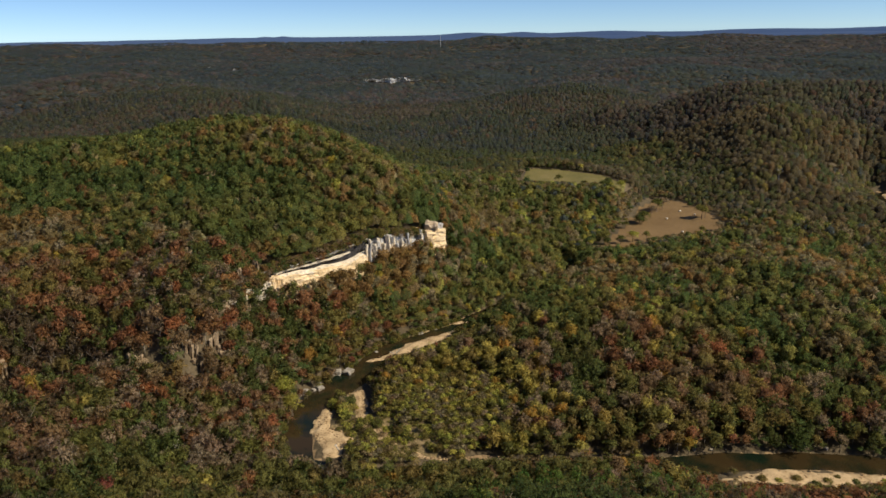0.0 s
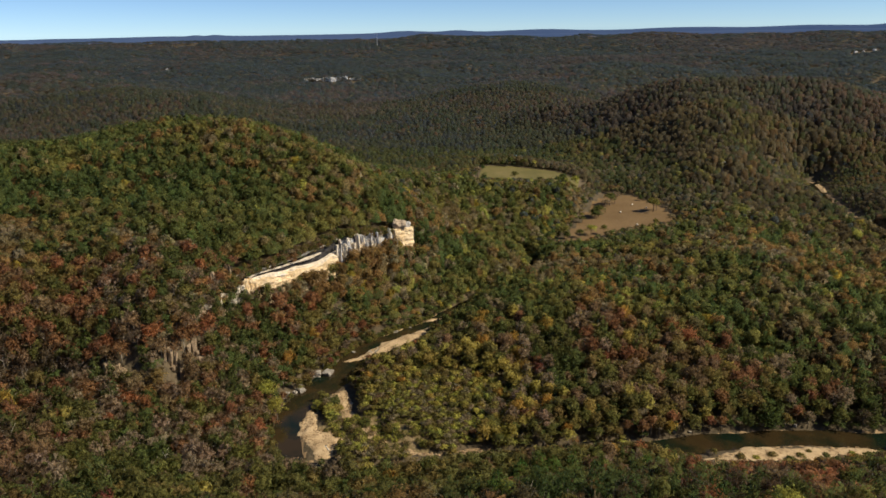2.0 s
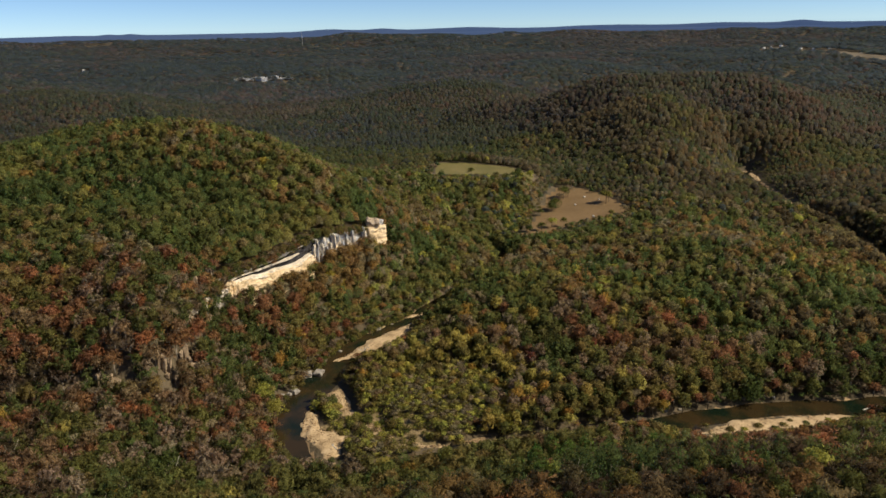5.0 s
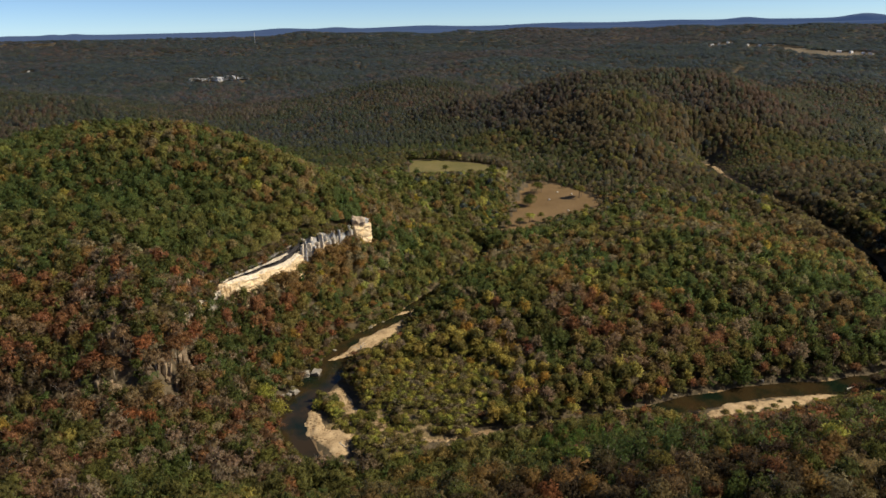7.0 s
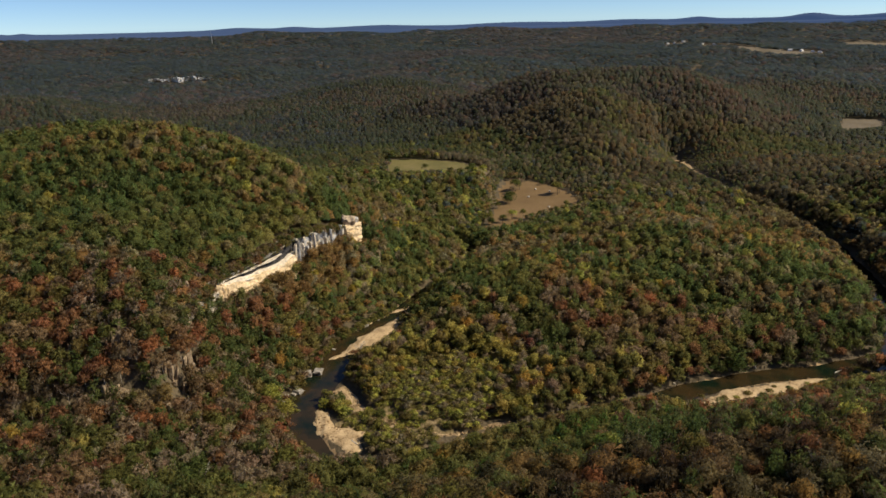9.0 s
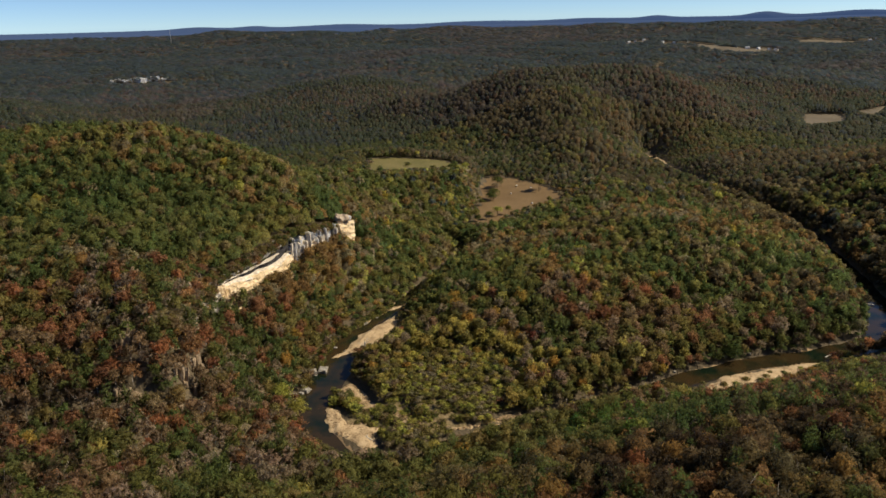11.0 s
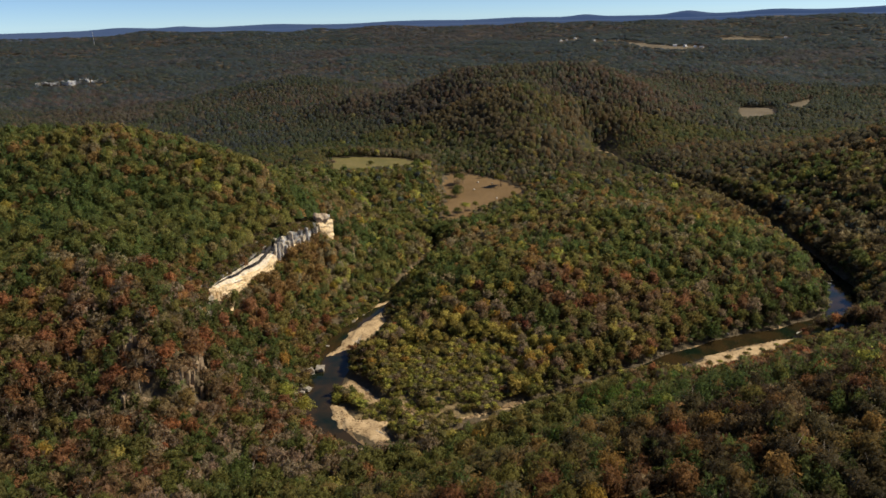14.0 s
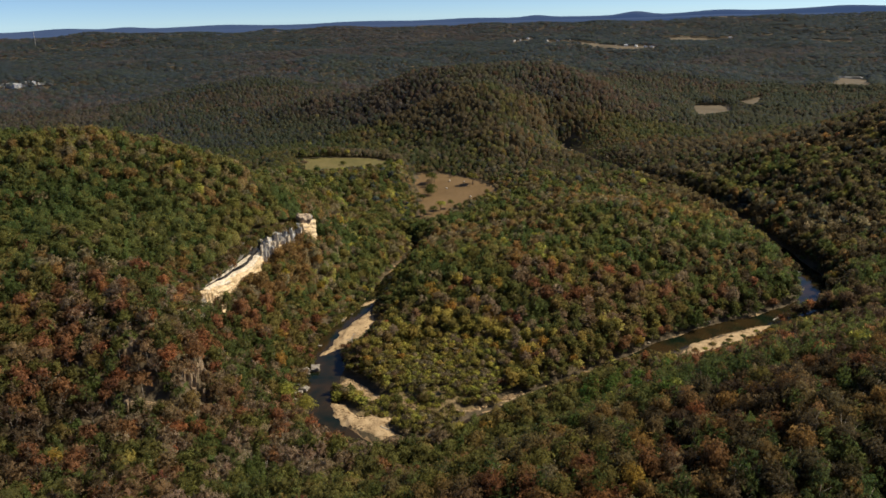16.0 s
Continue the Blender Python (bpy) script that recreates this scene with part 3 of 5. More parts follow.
def species(rng, x, y, z):
    """Picks a kind for each tree from where it grows."""
    n = len(x)
    p = np.zeros((n, len(KINDS)))

    def set_p(where, **kw):
        for k, v in kw.items():
            p[where, KINDS.index(k)] = v

    r = np.hypot(x, y)
    bd, bs, run, _ = along(BLUFF, x, y)
    into = bd * bs
    set_p(np.ones(n, bool), oak=20, pine=14, olive=16, lime=0.8, russet=20, brown=16, orange=4, red=1, bare=7, gold=1)
    flat = (z < 16) & (r < 900) & (x > -78)
    set_p(flat, oak=48, pine=24, olive=36, lime=5, russet=5, brown=12, orange=1, red=0.3, bare=6, gold=2)
    right_flat = flat & (x > 190)
    set_p(right_flat, oak=40, pine=26, olive=16, lime=1, russet=8, brown=16, orange=2, red=0.6, bare=8, gold=0.5, twiggy=16)
    inner = bump(x, y, -8, 318, 66, 50) > 0.35
    set_p(inner, oak=8, pine=1, olive=36, lime=70, russet=1, brown=3, orange=0.5, red=0.1, bare=7, gold=3)
    slope = (x < 20) & (y > 225) & (y < 560) & (z < 62) & ~flat & ((into < 8) | (run < 245))
    set_p(slope, oak=20, pine=18, olive=13, lime=0.8, russet=26, brown=22, orange=6, red=0.8, bare=18, gold=1)
    top = (x < 60) & (y > 330) & (y < 1000) & ((z > 62) | ((into > 8) & (run > 245) & (z > 40)))
    set_p(top, oak=60, pine=36, olive=24, lime=0.3, russet=4, brown=5, orange=0.8, red=0.2, bare=0.6, gold=0.1)
    near = (y < 225) & (r < 400)
    set_p(near, oak=24, pine=12, olive=16, lime=0.8, russet=20, brown=22, orange=3, red=0.8, bare=8, gold=0.5)
    # Darker kinds are picked here: these slopes' shade is painted by leaf colour.
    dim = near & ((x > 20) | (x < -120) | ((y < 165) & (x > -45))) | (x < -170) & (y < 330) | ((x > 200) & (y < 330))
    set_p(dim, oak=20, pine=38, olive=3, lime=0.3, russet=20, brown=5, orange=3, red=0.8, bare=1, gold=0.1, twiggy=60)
    middle = (bump(x, y, 215, 430, 70, 90) > 0.5) & (r < 640)
    set_p(middle, oak=24, pine=8, olive=18, lime=2, russet=16, brown=24, orange=2, red=1.5, bare=10, gold=1)
    valley = (y > 560) & (z <= 45) & (x > -60) & (r < 1350)
    set_p(valley, oak=30, pine=14, olive=30, lime=4, russet=6, brown=12, orange=1.5, red=0.4, bare=12, gold=1, cedar=8)
    east = (y > 700) & (x > 130) & (z > 24)
    set_p(east, oak=9, pine=5, olive=10, lime=0.3, russet=9, brown=36, orange=1, red=1.5, bare=24, gold=0.2, cedar=4, twiggy=36)
    crest = east & (z > 74)
    set_p(crest, oak=34, pine=14, olive=34, lime=2, russet=10, brown=14, orange=3, red=0.5, bare=8, gold=1, cedar=0)
    rust = east & (x > 560) & (y < 1150) & (z <= 74)
    set_p(rust, oak=16, pine=6, olive=20, lime=1, russet=30, brown=24, orange=6, red=2, bare=10, gold=0.5, cedar=0)
    # Hillside turned from the sun: its shade is coloured in with dark kinds.
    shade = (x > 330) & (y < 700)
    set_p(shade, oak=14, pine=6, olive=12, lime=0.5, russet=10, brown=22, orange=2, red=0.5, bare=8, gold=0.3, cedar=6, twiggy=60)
    beyond = (y > 1000) & (x <= 130) & (z < 62)
    set_p(beyond, oak=20, pine=8, olive=22, lime=0.8, russet=8, brown=26, orange=1, red=1, bare=16, gold=0.3, cedar=12, twiggy=16)
    west = (x < -60) & (y > 1050) & (z > 62)
    set_p(west, oak=40, pine=22, olive=26, lime=0.3, russet=8, brown=10, orange=0.6, red=0.3, bare=6, gold=0.3, cedar=10)
    # Mostly the blued cedar tint out here, which colours haze into the far forest.
    far = (r > 1500) & ~west
    set_p(far, oak=24, pine=16, olive=10, lime=0.1, russet=4, brown=12, orange=0.4, red=0.4, bare=6, gold=0.1, cedar=50, twiggy=12)
    set_p(r > 2300, oak=16, pine=14, olive=5, russet=2, brown=6, bare=4, cedar=80, twiggy=16)
    g, e, q = grain(x, y, 38, 11), grain(x, y, 85, 12), grain(x, y, 50, 14)
    for k, f in (("pine", np.exp(5.0 * (g - 0.5))), ("oak", np.exp(4.0 * (e - 0.5))), ("russet", np.exp(-5.0 * (e - 0.5))), ("brown", np.exp(-3.6 * (g - 0.5))), ("orange", np.exp(-4 * (e - 0.5))), ("olive", np.exp(4 * (q - 0.5))), ("bare", np.exp(-4 * (q - 0.5)))):
        p[:, KINDS.index(k)] *= f
    calm = np.where(top, 0.5, 1.0)
    for k in ("russet", "orange"):
        p[:, KINDS.index(k)] *= np.exp(5.0 * (e - 0.5) * (1 - calm))
    far_patch = np.where(r > 900, 0.7 * grain(x, y, 230, 15) + 0.6 * grain(x, y, 620, 18) - 0.65, 0)
    for k, f in (("cedar", 5), ("pine", 5), ("oak", 4), ("brown", -5), ("bare", -6), ("twiggy", -5), ("russet", -5)):
        p[:, KINDS.index(k)] *= np.exp(f * far_patch)
    c = np.cumsum(p / p.sum(1)[:, None], 1)
    return np.minimum((rng.rand(n)[:, None] > c).sum(1), len(KINDS) - 1)


def scatter(rng, x0, x1, y0, y1, step, keep):
    gx, gy = np.meshgrid(np.arange(x0, x1, step), np.arange(y0, y1, step * 0.9))
    gx = gx + (np.arange(gx.shape[0]) % 2)[:, None] * step / 2
    x = gx.ravel() + rng.uniform(-0.42, 0.42, gx.size) * step
    y = gy.ravel() + rng.uniform(-0.42, 0.42, gx.size) * step
    ok = keep(x, y)
    x, y = x[ok], y[ok]
    ok = ~open_ground(x, y) & (rng.rand(len(x)) > 0.1 * bump(x, y, -165, 325, 60, 38))
    x, y = x[ok], y[ok]
    return x, y, land(x, y)


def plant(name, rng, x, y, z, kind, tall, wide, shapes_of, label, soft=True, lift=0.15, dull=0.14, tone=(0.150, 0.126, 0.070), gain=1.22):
    """All these trees as one mesh; the leaf colour is kept tree by tree, and far woods get their haze from dull and
    tone.
    """
    vs, fs, ks, cs, ns, base = [], [], [], [], [], 0
    for k in range(len(KINDS)):
        shapes = shapes_of(KINDS[k])
        mine = np.nonzero(kind == k)[0]
        turn = rng.randint(0, len(shapes), len(mine))
        for s, (sv, sf, sk) in enumerate(shapes):
            m = mine[turn == s]
            if not len(m):
                continue
            a = rng.uniform(0, 6.283, len(m))
            sn = outward(sv, sf, lift)
            ca, sa = np.cos(a)[:, None], np.sin(a)[:, None]
            X = (sv[:, 0] * ca - sv[:, 1] * sa) * wide[m][:, None] + x[m][:, None]
            Y = (sv[:, 0] * sa + sv[:, 1] * ca) * wide[m][:, None] + y[m][:, None]
            Z = sv[:, 2] * tall[m][:, None] + z[m][:, None]
            vs.append(np.stack([X, Y, Z], 2).reshape(-1, 3))
            ns.append(np.stack([sn[:, 0] * ca - sn[:, 1] * sa, sn[:, 0] * sa + sn[:, 1] * ca, sn[:, 2] + 0 * ca], 2).reshape(-1, 3))
            fs.append((sf[None] + (np.arange(len(m)) * len(sv))[:, None, None]).reshape(-1, 3) + base)
            ks.append(np.tile(sk, len(m)))
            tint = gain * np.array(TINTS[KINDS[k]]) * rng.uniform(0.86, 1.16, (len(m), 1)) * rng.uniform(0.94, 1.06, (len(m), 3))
            # mixes the leaves towards tone; grey or bluish tones colour in haze with distance
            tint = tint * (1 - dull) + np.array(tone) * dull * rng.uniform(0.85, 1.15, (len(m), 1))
            cs.append(np.repeat(tint, len(sv), 0))
            base += len(m) * len(sv)
    v, f, k, c = np.concatenate(vs), np.concatenate(fs), np.concatenate(ks), np.concatenate(cs)
    ob = mesh_object(name, v, f, [LEAF, GREY_BARK], k, smooth_faces=soft)
    set_normals(ob, np.concatenate(ns))
    at = ob.data.attributes.new("leaf", "FLOAT_COLOR", "POINT")
    at.data.foreach_set("color", np.concatenate([c, np.ones((len(c), 1))], 1).astype(np.float32).ravel())
    return tagged(ob, label, "forest", kind="stuff")


# rock outcrops and house plots on the plan
CRAG_SPOTS = [(-128, 325, 5.8), (-178, 354, 3), (-151, 336, 4), (-171, 336, 4), (-205, 324, 3), (-156, 318, 3), (-120, 361, 3), (-115, 378, 3), (-121, 338, 4),
              (-194, 337, 4), (-206, 298, 5), (-122, 390, 4), (-114, 404, 4), (-376, 1440, 16), (-410, 1370, 10), (262, 1205, 14), (300, 1190, 10), (355, 735, 8), (434, 787, 9)]
YARDS = [(-1003, 2985, 30), (-891, 2768, 30), (-867, 2870, 30), (-773, 2653, 30), (-346, 1346, 14), (-332, 1480, 14), (75, 1060, 12), (70, 1045, 8), (-150, 2105, 34), (-95, 2105, 32), (-200, 2110, 32), (305, 408, 4), (328, 447, 4), (-59, 362, 6), (-76, 340, 5)]


def sizes(rng, x, y, z, kind, low=13.5, high=20):
    n = len(x)
    tall = rng.uniform(low, high, n) * np.where(kind == 1, 1.08, 1)
    small = bump(x, y, -12, 312, 62, 46)
    tall = tall * (1 - 0.66 * small)
    d, _, _, w = along(RIVER, x, y)
    tall = tall * (0.62 + 0.38 * smooth(2, 16, d - w))
    rocky = bump(x, y, -165, 325, 60, 38)
    tall = tall * (1 - 0.15 * rocky)
    tall = np.where(small > 0.5, np.minimum(tall, 4.5 + 7 * (1 - small)), tall)
    tall = np.where(bump(x, y, -24, 290, 48, 26) > 0.4, np.minimum(tall, 3.5), tall)
    edge = np.interp(x, [-100, -85, -48, -28, 88, 104, 205, 225, 300], [306, 284, 280, 271, 271, 250, 248, 240, 240])
    for name in ("bend", "spit", "island", "shoal", "strip"):
        tall = np.minimum(tall, 2.2 + 0.5 * np.maximum(to_shape(BARS[name], x, y), 0))
    tall = np.minimum(tall, np.where(y < 800, 1.5 + 0.22 * np.maximum(to_shape(BARS["upper"], x, y), 0), 99))
    tall = np.minimum(tall, np.where((y > 500) & (y < 800), 3.5 + 0.4 * np.maximum(to_shape(BARS["track"], x, y), 0), 99))
    for poly in CLEARINGS:
        tall = np.minimum(tall, 7 + 0.5 * np.maximum(to_shape(poly, x, y), 0))
    for poly in (HAYFIELD, MEADOW):
        tall = np.minimum(tall, 4.5 + 0.38 * np.maximum(to_shape(poly, x, y), 0))
    pool = (x < 0) & (y > 290) & (y < 425)
    outer = x < np.interp(y, [290, 320, 345, 365, 400, 445], [-73, -71, -62, -50, -33, 22])
    tall = np.where(pool, np.minimum(tall, np.where(outer, 5.5, 3.0) + 0.75 * np.maximum(d - w, 0)), tall)
    southern = (y < edge) & (x > -95) & (x < 230)
    tall = np.where(southern, np.minimum(tall, np.maximum(2.5 + (0.6 + 0.7 * smooth(-45, -60, x)) * (edge - y) - np.maximum(z - 3, 0) * 0.8, 2.0 + 5 * smooth(-50, -64, x))), tall)
    bd, bs, run, _ = along(BLUFF, x, y)
    tall = tall * (1 - 0.35 * ((run > 190) & (run < 400)) * np.exp(-(bd / 14) ** 2) * (bs > 0))
    tall = np.where((bs < 0) & (run > 280) & (run < 331), np.minimum(tall, 6.5 + 6 * grain(x, y, 8, 33) + 0.42 * bd), tall)
    tall = np.where((bs < 0) & (run > 261) & (run <= 280), np.minimum(tall, 6.5 + 4.5 * grain(x, y, 8, 33) + 0.42 * bd), tall)
    tall = np.where((bs < 0) & (run > 374) & (run < 398), np.minimum(tall, 5.5 + 3 * grain(x, y, 8, 33) + 0.35 * bd), tall)
    wide = (7.4 + 0.62 * tall) * rng.uniform(0.82, 1.25, n) * np.where(kind == 1, 0.8, 1)
    return tall, wide


rng = np.random.RandomState(5)
R_OF = lambda x, y: np.hypot(x + 70, y)
near_shapes = {f: [tree_shape(rng, f, 160, 2, 1) for _ in range(8)] for f in ("round", "pine")}
near_shapes["bare"] = [tree_shape(rng, "round", 130, 0, 9) for _ in range(5)]
mid_shapes = {f: [tree_shape(rng, f, 54, 1, 0) for _ in range(8)] for f in ("round", "pine")}
mid_shapes["bare"] = [tree_shape(rng, "round", 60, 1, 2) for _ in range(5)]
form_of = lambda k: "pine" if k in ("pine", "fresh") else "bare" if k in ("bare", "twiggy") else "round"

x, y, z = scatter(rng, -400, 460, 40, 430, 5.8, lambda x, y: seen_side(x, y) & (R_OF(x, y) < 410))
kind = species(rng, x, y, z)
tall, wide = sizes(rng, x, y, z, kind)
ridge = np.nonzero((x > -135) & (x < 95) & (y > 118) & (y < 190))[0]
ridge = ridge[np.argsort(y[ridge])][:290]
RIDGE_TREES = [(x[i], y[i], z[i], KINDS[kind[i]], tall[i], wide[i]) for i in ridge]
rest = np.ones(len(x), bool)
rest[ridge] = False
x, y, z, kind, tall, wide = x[rest], y[rest], z[rest], kind[rest], tall[rest], wide[rest]
first = R_OF(x, y) < 212
fine_shapes = {f: [tree_shape(rng, f, 280, 2, 3) for _ in range(6)] for f in ("round", "pine")}
fine_shapes["bare"] = [tree_shape(rng, "round", 260, 1, 9) for _ in range(4)]
# Lower gain: the near slope's deep shade is put into its leaf colour.
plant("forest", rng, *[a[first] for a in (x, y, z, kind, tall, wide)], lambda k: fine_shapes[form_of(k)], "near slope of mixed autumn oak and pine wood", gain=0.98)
x, y, z, kind, tall, wide = [a[~first] for a in (x, y, z, kind, tall, wide)]
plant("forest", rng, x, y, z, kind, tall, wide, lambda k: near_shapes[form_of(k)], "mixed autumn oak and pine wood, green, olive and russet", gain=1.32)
x, y, z = scatter(rng, -640, 800, 40, 800, 6.0, lambda x, y: seen_side(x, y) & (R_OF(x, y) >= 410) & (R_OF(x, y) < 740))
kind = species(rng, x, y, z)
tall, wide = sizes(rng, x, y, z, kind)
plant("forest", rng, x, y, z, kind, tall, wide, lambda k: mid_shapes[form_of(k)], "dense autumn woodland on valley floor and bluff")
blobs = [blob_shape(rng) for _ in range(16)]
# The belts' tones grey and blue the leaves: haze painted in, more when farther.
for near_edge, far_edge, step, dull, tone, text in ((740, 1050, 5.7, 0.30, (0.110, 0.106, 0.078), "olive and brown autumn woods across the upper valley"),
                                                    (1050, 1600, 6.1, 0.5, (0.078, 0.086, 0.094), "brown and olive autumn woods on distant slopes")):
    x, y, z = scatter(rng, -1300, 1700, 40, 1650, step, lambda x, y: seen_side(x, y) & (R_OF(x, y) >= near_edge) & (R_OF(x, y) < far_edge))
    kind = species(rng, x, y, z)
    tall, wide = sizes(rng, x, y, z, kind, 12, 18)
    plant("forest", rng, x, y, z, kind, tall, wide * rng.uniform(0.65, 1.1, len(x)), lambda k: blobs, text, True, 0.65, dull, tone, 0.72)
domes = [dome_shape(rng) for _ in range(10)]
x, y, z = scatter(rng, -3000, 4400, 200, 4600, 15, lambda x, y: seen_side(x, y) & (R_OF(x, y) >= 1600) & (R_OF(x, y) < 4600) & (rng.rand(len(x)) < 1.25 - R_OF(x, y) / 5000))
kind = species(rng, x, y, z)
tall = rng.uniform(13, 16, len(x))
# Farthest belt: the blue tone is haze put into the leaf colour.
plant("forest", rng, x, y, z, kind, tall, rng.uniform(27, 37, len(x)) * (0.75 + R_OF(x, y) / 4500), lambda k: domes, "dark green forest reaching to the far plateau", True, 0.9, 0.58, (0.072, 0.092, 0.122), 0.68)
x, y, z = scatter(rng, -330, 210, -150, 180, 8, lambda x, y: ~seen_side(x, y))
kind = species(rng, x, y, z)
tall, wide = sizes(rng, x, y, z, kind)
plant("forest", rng, x, y, z, kind, tall, wide * 1.25, lambda k: blobs, "autumn oak and pine wood on the ridge below")
x, y, z = scatter(rng, -650, 650, -620, 700, 13, lambda x, y: ~seen_side(x, y) & (R_OF(x, y) < 600) & ((x < -330) | (x > 210) | (y < -150) | (y > 180)))
kind = species(rng, x, y, z)
tall, wide = sizes(rng, x, y, z, kind)
plant("forest", rng, x, y, z, kind, tall, wide * 1.6, lambda k: blobs, "autumn woods on the hills around")
x, y, z = scatter(rng, -75, 85, 265, 390, 3.0, lambda x, y: (bump(x, y, -6, 316, 68, 50) > 0.35) & (along(RIVER, x, y)[0] - along(RIVER, x, y)[3] > 3))
kind = np.array([KINDS.index(k) for k in ("lime", "olive", "lime", "bare", "olive", "bare")])[rng.randint(0, 6, len(x))]
tall = np.minimum(rng.uniform(3.5, 6.5, len(x)), sizes(rng, x, y, z, kind)[0])
plant("willow_thicket", rng, x, y, z, kind, tall, rng.uniform(7.5, 11, len(x)), lambda k: mid_shapes[form_of(k)], "yellow-green willow thicket inside the river bend", gain=1.4)
low_shapes = [tree_shape(rng, "round", 28, 1, 0) for _ in range(8)]
x, y, z = scatter(rng, -640, 800, 40, 800, 5.5, lambda x, y: seen_side(x, y) & (R_OF(x, y) < 740))
kind = species(rng, x, y, z)
d, _, _, w = along(RIVER, x, y)
tall = sizes(rng, x, y, z, kind)[0] * rng.uniform(0.62, 0.86, len(x)) * (0.55 + 0.45 * smooth(0, 12, d - w)) * (1 - 0.35 * bump(x, y, -12, 308, 62, 40))
wide = rng.uniform(15, 22, len(x)) * (0.5 + 0.5 * smooth(0, 12, d - w))
bd, bs, run, _ = along(BLUFF, x, y)
ok = (rng.rand(len(x)) > 0.6 * bump(x, y, -165, 325, 55, 30)) & ((bd > np.where(bs > 0, 10, 15)) | (run < 240) | (run > 412)) & ((tall > 6.5) | ((d - w < 14) & (tall > 2.2)))
for where, shapes in ((R_OF(x, y) < 430, low_shapes), (R_OF(x, y) >= 430, blobs)):
    m = ok & where
    plant("undergrowth", rng, *[a[m] for a in (x, y, z, kind, tall, wide)], lambda k: shapes, "lower crowns and saplings between the autumn trees", True, 0.5, gain=1.32)


# ---- helpers for things ----
def part(name, verts, faces, mats, parent, label="", index=None, soft=False):
    ob = mesh_object(name, verts, faces, mats, index, parent, soft)
    return tagged(ob, label)


def thing(name, label, category, group="", at=(0, 0, 0), turn=0.0):
    ob = new(name)
    ob.matrix_basis = pose(*at, 0, 0, turn)
    return tagged(ob, label, category, group)


def sphere(level):
    bm = bmesh.new()
    bmesh.ops.create_icosphere(bm, subdivisions=level, radius=1)
    v = np.array([p.co[:] for p in bm.verts])
    f = np.array([[p.index for p in t.verts] for t in bm.faces])
    bm.free()
    return v, f


BALLS = {k: sphere(k) for k in (1, 2, 3)}


def stone(size, seed, level=2, boxy=0.55, rough=0.22, layers=0.0):
    """An angular block of rock, bedded in layers where it is ledge rock."""
    v, f = BALLS[level]
    d = np.sign(v) * np.abs(v) ** boxy
    d = d / np.abs(d).max(1)[:, None] * (0.8 + 0.2 * np.linalg.norm(v, axis=1))[:, None]
    n = np.array([noise.noise(Vector(p) * 1.6 + Vector((seed * 7.1, seed * 3.3, 0))) + 0.5 * noise.noise(Vector(p) * 4 + Vector((0, seed * 5.7, 2))) for p in v])
    d = d * (1 + rough * n)[:, None]
    if layers:
        k = 0.09 * np.sin(np.floor((d[:, 2] + 1) * layers) * 2.4 + seed)
        d[:, :2] *= (1 + k)[:, None]
    return d * np.array(size) / 2, f


# ---- trees of the near ridge, each a thing with its parts ----
def leaf_colour(ob, colour):
    n = len(ob.data.vertices)
    at = ob.data.attributes.new("leaf", "FLOAT_COLOR", "POINT")
    at.data.foreach_set("color", np.tile(np.array([*colour, 1.0], np.float32), n))


TREE_LABELS = {"oak": "green oak with a full rounded crown on the ridge", "pine": "dark green pine with a tiered crown on the ridge", "olive": "olive-green hickory with a broad leafy crown",
               "lime": "yellow-green young maple with a loose crown", "russet": "russet-brown autumn oak with a rounded crown", "brown": "dull brown autumn oak on the wooded ridge",
               "orange": "orange autumn maple with a dense crown", "red": "dark red sumac-like maple in autumn colour", "bare": "half-bare grey tree with thin fading leaves",
               "gold": "golden yellow autumn tree with a light crown", "twiggy": "nearly leafless tree on the ridge, tinted dark for shade", "cedar": "grey-green cedar on the ridge"}


def make_tree(kind, variant, label, group):
    """A tree 1 high: trunk with limbs, and a crown of leaf sprays on uneven lobes."""
    r = np.random.RandomState(40 + variant * 13 + KINDS.index(kind))
    form = form_of(kind)
    v, f, k = tree_shape(r, "pine" if form == "pine" else "round", 300 if form == "bare" else 560, 1 if form == "bare" else 4, 10 if form == "bare" else 6)
    root = thing("tree", label, "tree", group)
    wood = f[k == 1]
    used = np.unique(wood)
    part("trunk", v[used], np.searchsorted(used, wood), [BARK], root)
    leaf = f[k == 0]
    used = np.unique(leaf)
    crown = part("crown", v[used], np.searchsorted(used, leaf), [LEAF], root, soft=True)
    # ridge leaves are darkened, which paints in the ridge's shade
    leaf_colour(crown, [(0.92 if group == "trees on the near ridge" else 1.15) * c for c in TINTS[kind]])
    set_normals(crown, outward(v[used], np.searchsorted(used, leaf), 0.15))
    return root


def set_tree(root, x, y, z, tall, wide, turn):
    root.matrix_basis = pose(x, y, z, 0, 0, turn) @ Matrix.Diagonal((wide, wide, tall, 1))


MADE = {}


def grow(x, y, z, kind, tall, wide, variant, group, label=""):
    key = (kind, variant, group, label)
    if key not in MADE:
        MADE[key] = root = make_tree(kind, variant, label or TREE_LABELS[kind], group)
    else:
        root = copy_thing(MADE[key], pose(0, 0, 0))
    set_tree(root, x, y, z - 0.2, tall, wide, (x * 37 + y * 91) % 360)


